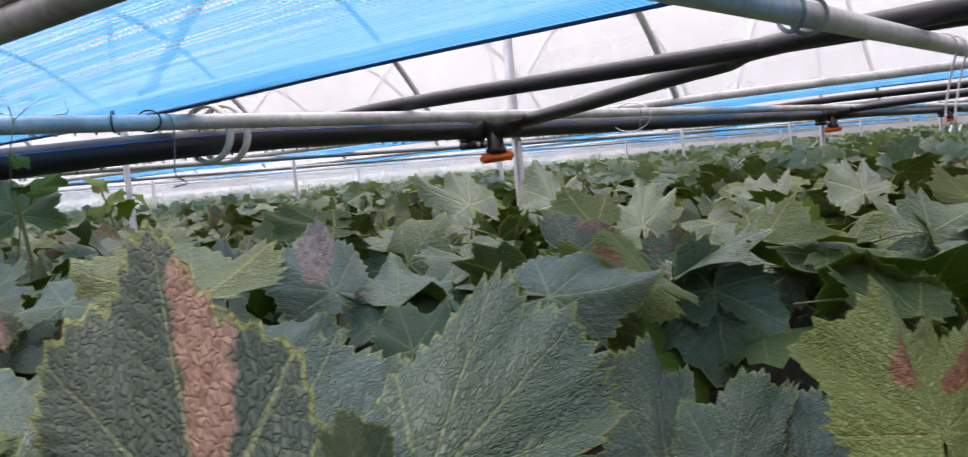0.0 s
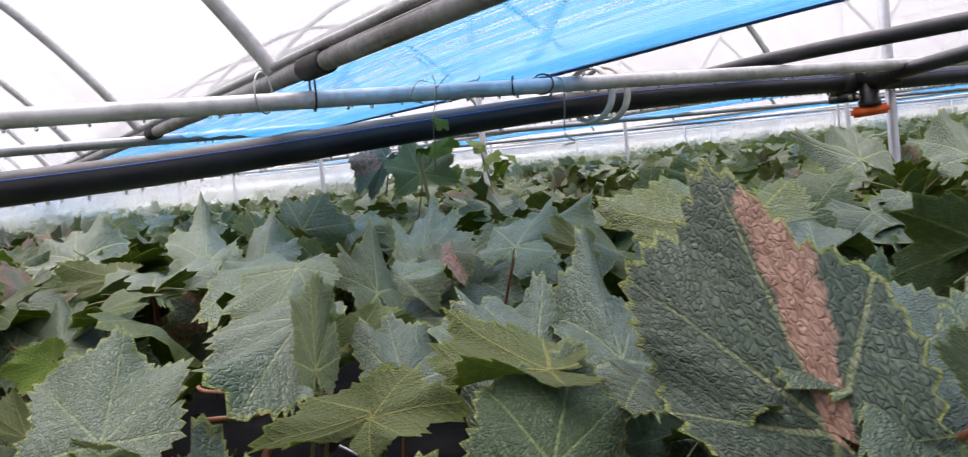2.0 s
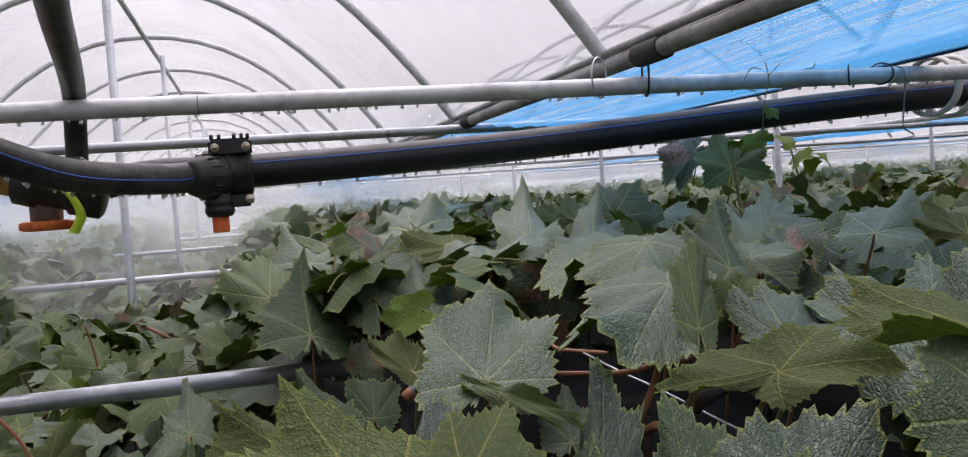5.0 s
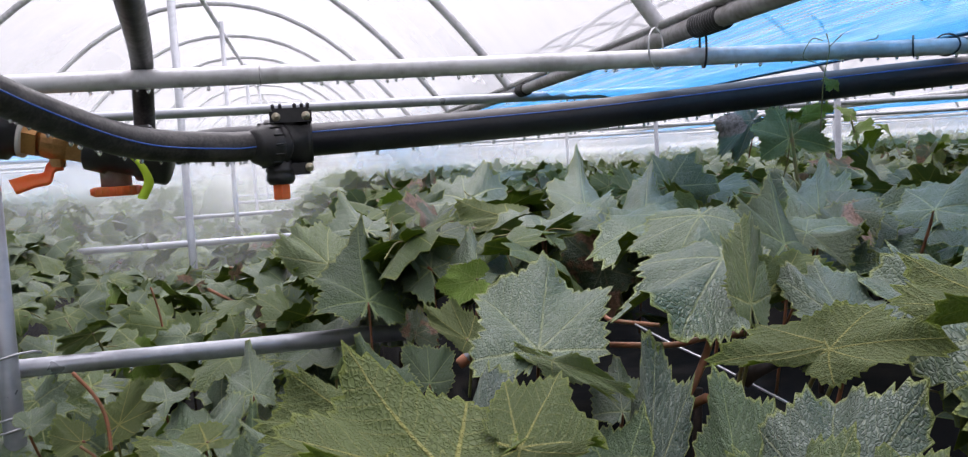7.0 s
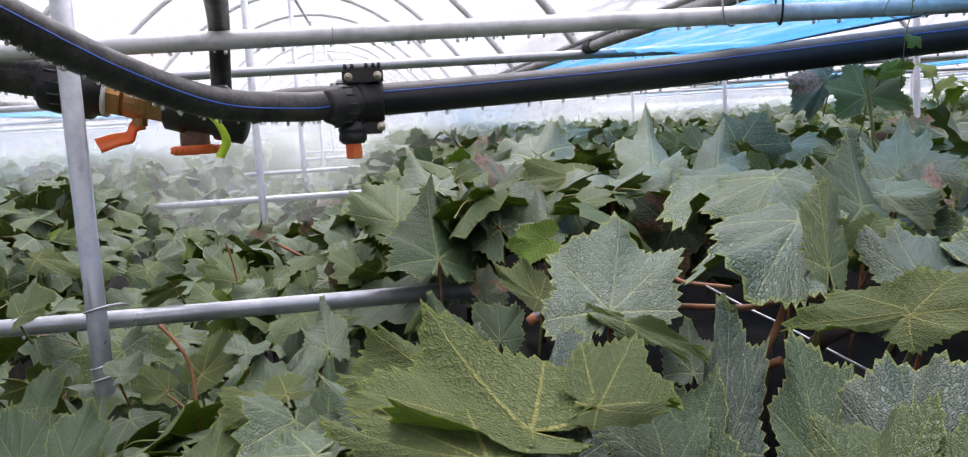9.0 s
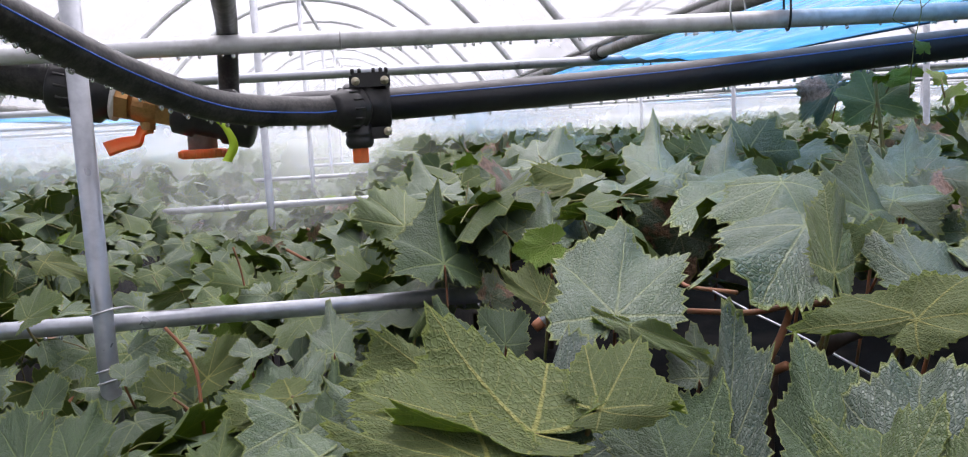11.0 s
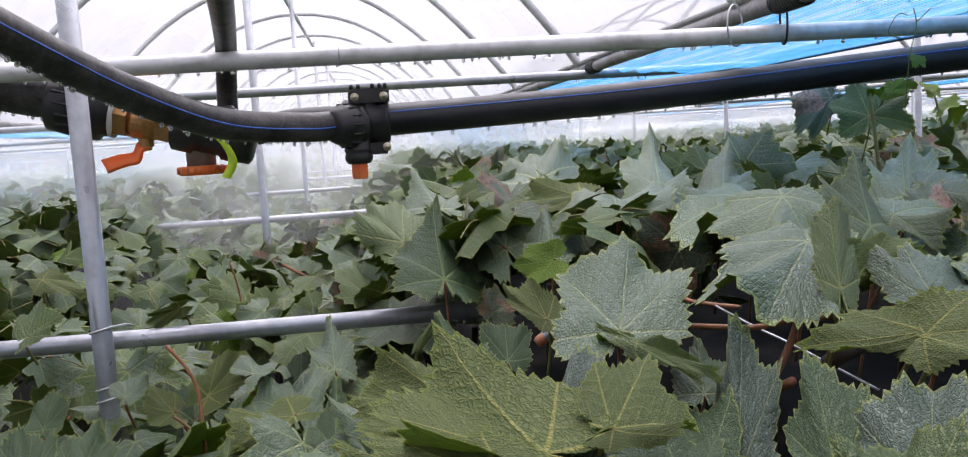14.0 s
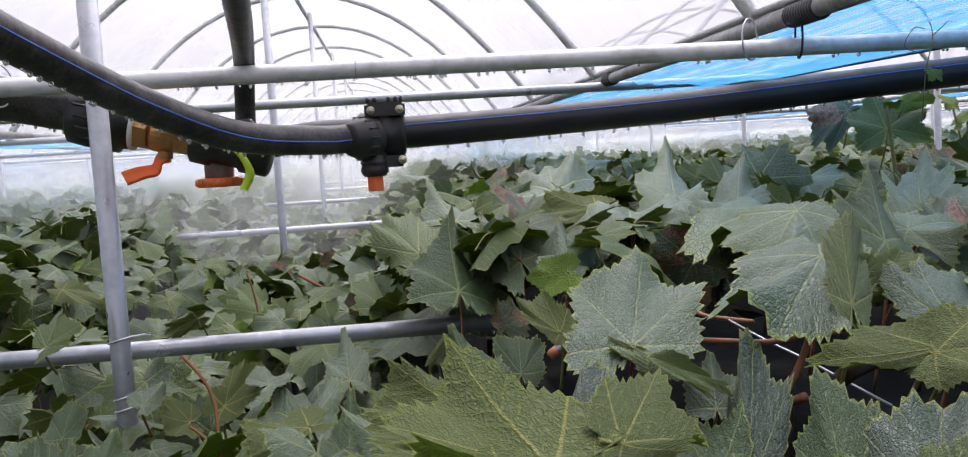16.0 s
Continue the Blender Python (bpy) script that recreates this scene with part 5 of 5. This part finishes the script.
close_leaf("top", (0.327, -0.165, 1.396), (0.317, -0.056, 1.426), (0.287, -0.113, 1.411), (0.351, -0.108, 1.412), 0.2, 0.08, 0.12)
close_leaf("dark", (0.137, -0.516, 1.403), (0.129, -0.402, 1.425), (0.106, -0.467, 1.419), (0.156, -0.452, 1.411), 0.15, 0.06, 0.12)
close_leaf("dark", (0.105, -0.526, 1.410), (0.074, -0.419, 1.436), (0.064, -0.480, 1.431), (0.109, -0.463, 1.426), 0.15, 0.06, 0.12)
close_leaf("dark", (0.031, -0.282, 1.388), (0.026, -0.222, 1.415), (0.006, -0.255, 1.400), (0.044, -0.241, 1.399), 0.15, 0.06, 0.12)
close_leaf("pale", (-0.035, -0.127, 1.458), (0.003, -0.109, 1.483), (-0.044, -0.071, 1.494), (-0.016, -0.142, 1.458), 0.15, 0.07, 0.12)
close_leaf("under", (-0.116, 0.170, 1.489), (-0.045, 0.138, 1.466), (-0.078, 0.184, 1.493), (-0.084, 0.126, 1.472), 0.15, 0.07, 0.12)
close_leaf("pale", (0.112, 0.022, 1.453), (0.064, 0.007, 1.436), (0.082, 0.015, 1.455), (0.093, 0.014, 1.431), 0.15, 0.07, 0.12)
close_leaf("top", (0.080, -0.159, 1.383), (0.093, -0.101, 1.384), (0.063, -0.107, 1.398), (0.097, -0.154, 1.380), 0.15, 0.07, 0.12)
close_leaf("top", (1.690, -1.028, 1.548), (1.800, -0.958, 1.583), (1.700, -0.982, 1.551), (1.776, -1.032, 1.575), 0.15, 0.07, 0.1)
close_leaf("top", (1.968, -0.887, 1.581), (2.158, -0.817, 1.626), (2.000, -0.821, 1.591), (2.073, -0.886, 1.606), 0.15, 0.07, 0.1)
close_leaf("top", (2.016, -0.722, 1.566), (2.201, -0.636, 1.615), (2.042, -0.650, 1.583), (2.127, -0.728, 1.587), 0.15, 0.07, 0.1)
close_leaf("mid", (1.406, -1.066, 1.529), (1.500, -1.100, 1.547), (1.540, -1.045, 1.556), (1.413, -1.102, 1.523), 0.15, 0.07, 0.1)


def cane(points, r, mat, parent, off=(0.75, -0.75, 0)):
    part("cane", tube("cane", [p - Vector(off) for p in spine(points, 6)], r, mat, 8), None, parent)


cane([(0.680, -0.427, 1.469), (0.721, -0.475, 1.474), (0.743, -0.504, 1.484), (0.761, -0.545, 1.494)], 0.0028, CANE, close_vine)
cane([(0.668, -0.606, 1.445), (0.675, -0.606, 1.458), (0.688, -0.605, 1.479), (0.702, -0.595, 1.497), (0.717, -0.576, 1.513)], 0.0030, CANE, close_vine)
cane([(0.671, -0.606, 1.451), (0.683, -0.609, 1.459), (0.688, -0.620, 1.466)], 0.0036, CANE, close_vine)
cane([(0.601, -0.493, 1.473), (0.598, -0.504, 1.449), (0.596, -0.521, 1.427), (0.596, -0.539, 1.406), (0.598, -0.562, 1.377)], 0.0022, CANE, close_vine)
cane([(0.731, -0.422, 1.482), (0.705, -0.358, 1.479), (0.703, -0.335, 1.485)], 0.0022, CANE, close_vine)
cane([(0.752, 0.069, 1.537), (0.751, 0.065, 1.504), (0.754, 0.051, 1.476), (0.742, -0.003, 1.450)], 0.0018, CANE, close_vine)
cane([(0.565, 0.021, 1.505), (0.580, 0.017, 1.491), (0.590, 0.014, 1.484)], 0.0020, CANE, close_vine)
cane([(0.151, -0.239, 1.456), (0.172, -0.241, 1.427), (0.182, -0.245, 1.399), (0.186, -0.258, 1.354), (0.189, -0.267, 1.322)], 0.0020, CANE, close_vine)
cane([(0.156, -0.257, 1.381), (0.169, -0.257, 1.369), (0.178, -0.259, 1.355)], 0.0016, CANE, close_vine)
cane([(0.070, 0.720, 1.428), (0.082, 0.716, 1.381), (0.089, 0.709, 1.328), (0.084, 0.701, 1.290)], 0.0022, CANE, close_vine)
cane([(0.751, -0.551, 1.455), (0.759, -0.553, 1.462), (0.780, -0.540, 1.464), (0.799, -0.527, 1.464)], 0.0075, CANE_DARK, close_vine)
WIRES = [[(0.717, -0.395, 1.480), (0.736, -0.438, 1.467), (0.754, -0.482, 1.457), (0.770, -0.528, 1.446), (0.783, -0.573, 1.437)], [(0.586, -0.260, 1.443), (0.597, -0.287, 1.428), (0.610, -0.304, 1.413), (0.616, -0.331, 1.395)], [(0.614, -0.455, 1.411), (0.622, -0.484, 1.396), (0.633, -0.504, 1.382)]]
CLIP = [(0.555, -0.278, 1.430), (0.578, -0.279, 1.447)]
for pts in WIRES:
    tagged(new("trellis_wire", tube("trellis_wire", spine(pts, 4), 0.0011, WIRE, 6)), "thin bright trellis wire among the canes", "wire", "trellis wires")

clip = thing("wire_clip", "shiny metal sleeve clip with a reddish band on the trellis wire", "clip")
ends = [Vector(p) for p in CLIP]
part("sleeve", mesh_from("sleeve", *lathe(ends[0].lerp(ends[1], 0.35), ends[1], [(0, 0.006), (0.003, 0.0072), (0.022, 0.0072), (0.025, 0.006)], 12), [STEEL_CLEAN]), None, clip)
part("band", mesh_from("band", *lathe(ends[0], ends[1], [(0, 0.0055), (0.003, 0.0067), (0.014, 0.0067)], 12), [CANE]), None, clip, "reddish plastic band")

# a tall shoot standing over the canopy, with a scorched leaf and pale tips
shoot = thing("vine_shoot", "upright vine shoot with fresh green leaves and one scorched leaf", "vine shoot", at=(1.40, 0.47, 0))
part("stem", tube("stem", spine([(0.02, 0.0, 1.35), (0.01, 0, 1.5), (0.0, 0, 1.60), (-0.012, 0.0, 1.70)], 5), 0.004, CANE_GREEN, 7), None, shoot)
for mat, at, turn, size in ((YOUNG[0], (0.0, 0.0, 1.70), (40, 10, 160), 0.030), (YOUNG[1], (0.06, 0.02, 1.68), (50, 0, -60), 0.03)):
    ob = part("leaf", mat, None, shoot)
    ob.matrix_basis = pose(*at, *turn) @ Matrix.Scale(size, 4)
close_leaf("pale", (1.400, 0.492, 1.656), (1.403, 0.558, 1.737), (1.336, 0.528, 1.663), (1.474, 0.471, 1.678), 0.2, 0.08, 0.15, shoot)
close_leaf("burnt", (1.355, 0.563, 1.699), (1.267, 0.563, 1.632), (1.321, 0.535, 1.636), (1.309, 0.608, 1.719), 0.3, 0.1, 0.1, shoot)
close_leaf("lime", (1.432, 0.473, 1.703), (1.490, 0.460, 1.714), (1.462, 0.477, 1.732), (1.451, 0.461, 1.689), 0.2, 0.08, 0.15, shoot)
young = thing("vine_shoot", "thin shoot with small pale yellow-green leaves", "vine shoot", at=(1.70, 0.70, 0))
part("stem", tube("stem", spine([(0.0, 0.0, 1.35), (0.01, 0, 1.55), (-0.02, 0, 1.70)], 5), 0.0025, CANE_GREEN, 7), None, young)
for mat, at, turn, size in ((YOUNG[1], (-0.02, 0, 1.70), (60, 0, 20), 0.045), (YOUNG[2], (-0.01, 0, 1.66), (55, 20, -100), 0.05), (YOUNG[0], (0.04, 0.02, 1.635), (65, 0, 190), 0.05), (YOUNG[0], (0.10, 0.02, 1.65), (65, 0, 40), 0.045)):
    ob = part("leaf", mat, None, young)
    ob.matrix_basis = pose(*at, *turn) @ Matrix.Scale(size, 4)
dry = new("dry_leaf", BURNT[1])
dry.matrix_basis = pose(0.526, -0.13, 1.440, 70, 30, 20) @ Matrix.Scale(0.045, 4)
tagged(dry, "small curled dry brown leaf caught at the rail's end", "dry leaf")


def tendril(points, leaves):
    ob = thing("vine_tendril", "thin green tendril curling over the cross pipe", "tendril", "tendrils")
    for pts in points:
        part("strand", tube("strand", spine(pts, 6), 0.0008, CANE_GREEN, 6), None, ob)
    for at, turn, size in leaves:
        leaf = part("leaf", YOUNG[1], None, ob)
        leaf.matrix_basis = pose(*at, *turn) @ Matrix.Scale(size, 4)


tendril([[(1.20, 0.05, 1.66), (1.19, 0.02, 1.74), (1.20, 0.018, 1.79), (1.185, 0.02, 1.83), (1.15, 0.02, 1.845), (1.13, 0.02, 1.825)],
         [(1.20, 0.018, 1.79), (1.23, 0.01, 1.815), (1.26, 0.0, 1.822), (1.27, 0.0, 1.80), (1.25, 0, 1.795)], [(1.19, 0.02, 1.80), (1.16, 0.0, 1.80), (1.145, 0.0, 1.775), (1.165, 0, 1.765)]],
        [((1.19, 0.02, 1.825), (60, 0, 60), 0.016), ((1.22, 0.01, 1.82), (40, 0, -60), 0.014), ((1.205, 0.02, 1.73), (70, 0, 10), 0.022)])


def foliage(name, area, count, n, rings, size, rng, lift):
    """Many leaves in one mesh, for the rows further off."""
    shapes = [blade(n, rings, rng, wide=1.05, fold=rng.uniform(-0.5, 0.2), droop=rng.uniform(0.1, 0.5), wave=0.1, teeth=0.07) for _ in range(6)]
    shapes = [(np.array(v), f, np.array(u)) for v, f, u in shapes]
    allv, allf, allu, base = [], [], [], 0
    x0, x1, y0, y1, hole = area
    for _ in range(count):
        x, y = rng.uniform(x0, x1), rng.uniform(y0, y1)
        if hole and hole[0] < x < hole[1] and hole[2] < y < hole[3]:
            continue
        v, f, u = rng.choice(shapes)
        m = np.array(leaf_turn(rng).to_3x3()) * rng.uniform(*size)
        z = canopy(x, y) - abs(rng.gauss(0, lift))
        allv.append(v @ m.T + (x, y, z))
        allu.append(u)
        allf += [tuple(i + base for i in face) for face in f]
        base += len(v)
    ob = new(name, mesh_from(name, np.concatenate(allv), allf, [LEAF_MASS], np.concatenate(allu)))
    tagged(ob, "dense mass of wet grape leaves filling the rows", "foliage", kind="stuff")


foliage("vine_foliage", (-7.0, 12.0, -1.3, 9.0, (-2.0, 3.6, -1.5, 3.7)), 15000, 15, 2, (0.07, 0.115), rng, 0.05)
foliage("vine_foliage", (-15.0, 29.0, 9.0, 33.0, None), 24000, 9, 1, (0.12, 0.20), rng, 0.06)
# Unseen leaves behind the camera, added to block low light from the south.
foliage("vine_foliage", (-9.0, 12.0, -11.0, -2.6, None), 4000, 9, 1, (0.12, 0.20), rng, 0.06)
foliage("vine_foliage", (12.0, 29.0, -1.3, 9.0, None), 5000, 9, 1, (0.12, 0.20), rng, 0.06)


# ---- black-covered bed, added to keep the space under the vines dark ----
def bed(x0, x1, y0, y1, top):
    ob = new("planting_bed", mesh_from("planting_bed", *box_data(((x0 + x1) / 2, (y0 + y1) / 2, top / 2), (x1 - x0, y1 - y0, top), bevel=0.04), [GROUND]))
    tagged(ob, "black-covered raised bed added to keep the space under the vines dark", "planting bed", "planting beds")


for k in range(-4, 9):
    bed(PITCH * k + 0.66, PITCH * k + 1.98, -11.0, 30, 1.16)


# ---- mist from the sprayers ----
def mist(x0, x1, y, z0, z1, lean=0.0):
    ob = new("mist", mesh_from("mist", [(x0, y, z0), (x1, y + lean, z0), (x1, y + lean, z1), (x0, y, z1)], [(0, 1, 2, 3)], [MIST], [(0, 0), (1, 0), (1, 1), (0, 1)], smooth=False))
    ob.visible_shadow = False
    return tagged(ob, "fine white spray mist drifting over the vines", "mist", "mist banks", "stuff")


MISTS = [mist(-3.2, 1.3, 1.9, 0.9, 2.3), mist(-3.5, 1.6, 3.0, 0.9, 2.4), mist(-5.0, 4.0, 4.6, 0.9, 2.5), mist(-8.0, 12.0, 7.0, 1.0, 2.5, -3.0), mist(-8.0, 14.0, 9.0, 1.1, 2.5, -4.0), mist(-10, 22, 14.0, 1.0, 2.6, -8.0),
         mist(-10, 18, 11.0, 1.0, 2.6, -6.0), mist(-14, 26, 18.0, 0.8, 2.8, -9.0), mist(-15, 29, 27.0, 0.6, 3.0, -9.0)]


def motions():
    for n, bank in enumerate(MISTS):
        d = 0.25 if n % 2 else -0.2
        walk(bank, [(0.0, pose(0, 0, 0)), (8.0, pose(d * 0.5, 0.03, 0.02)), (16.0, pose(d, 0.06, 0))])


motions()
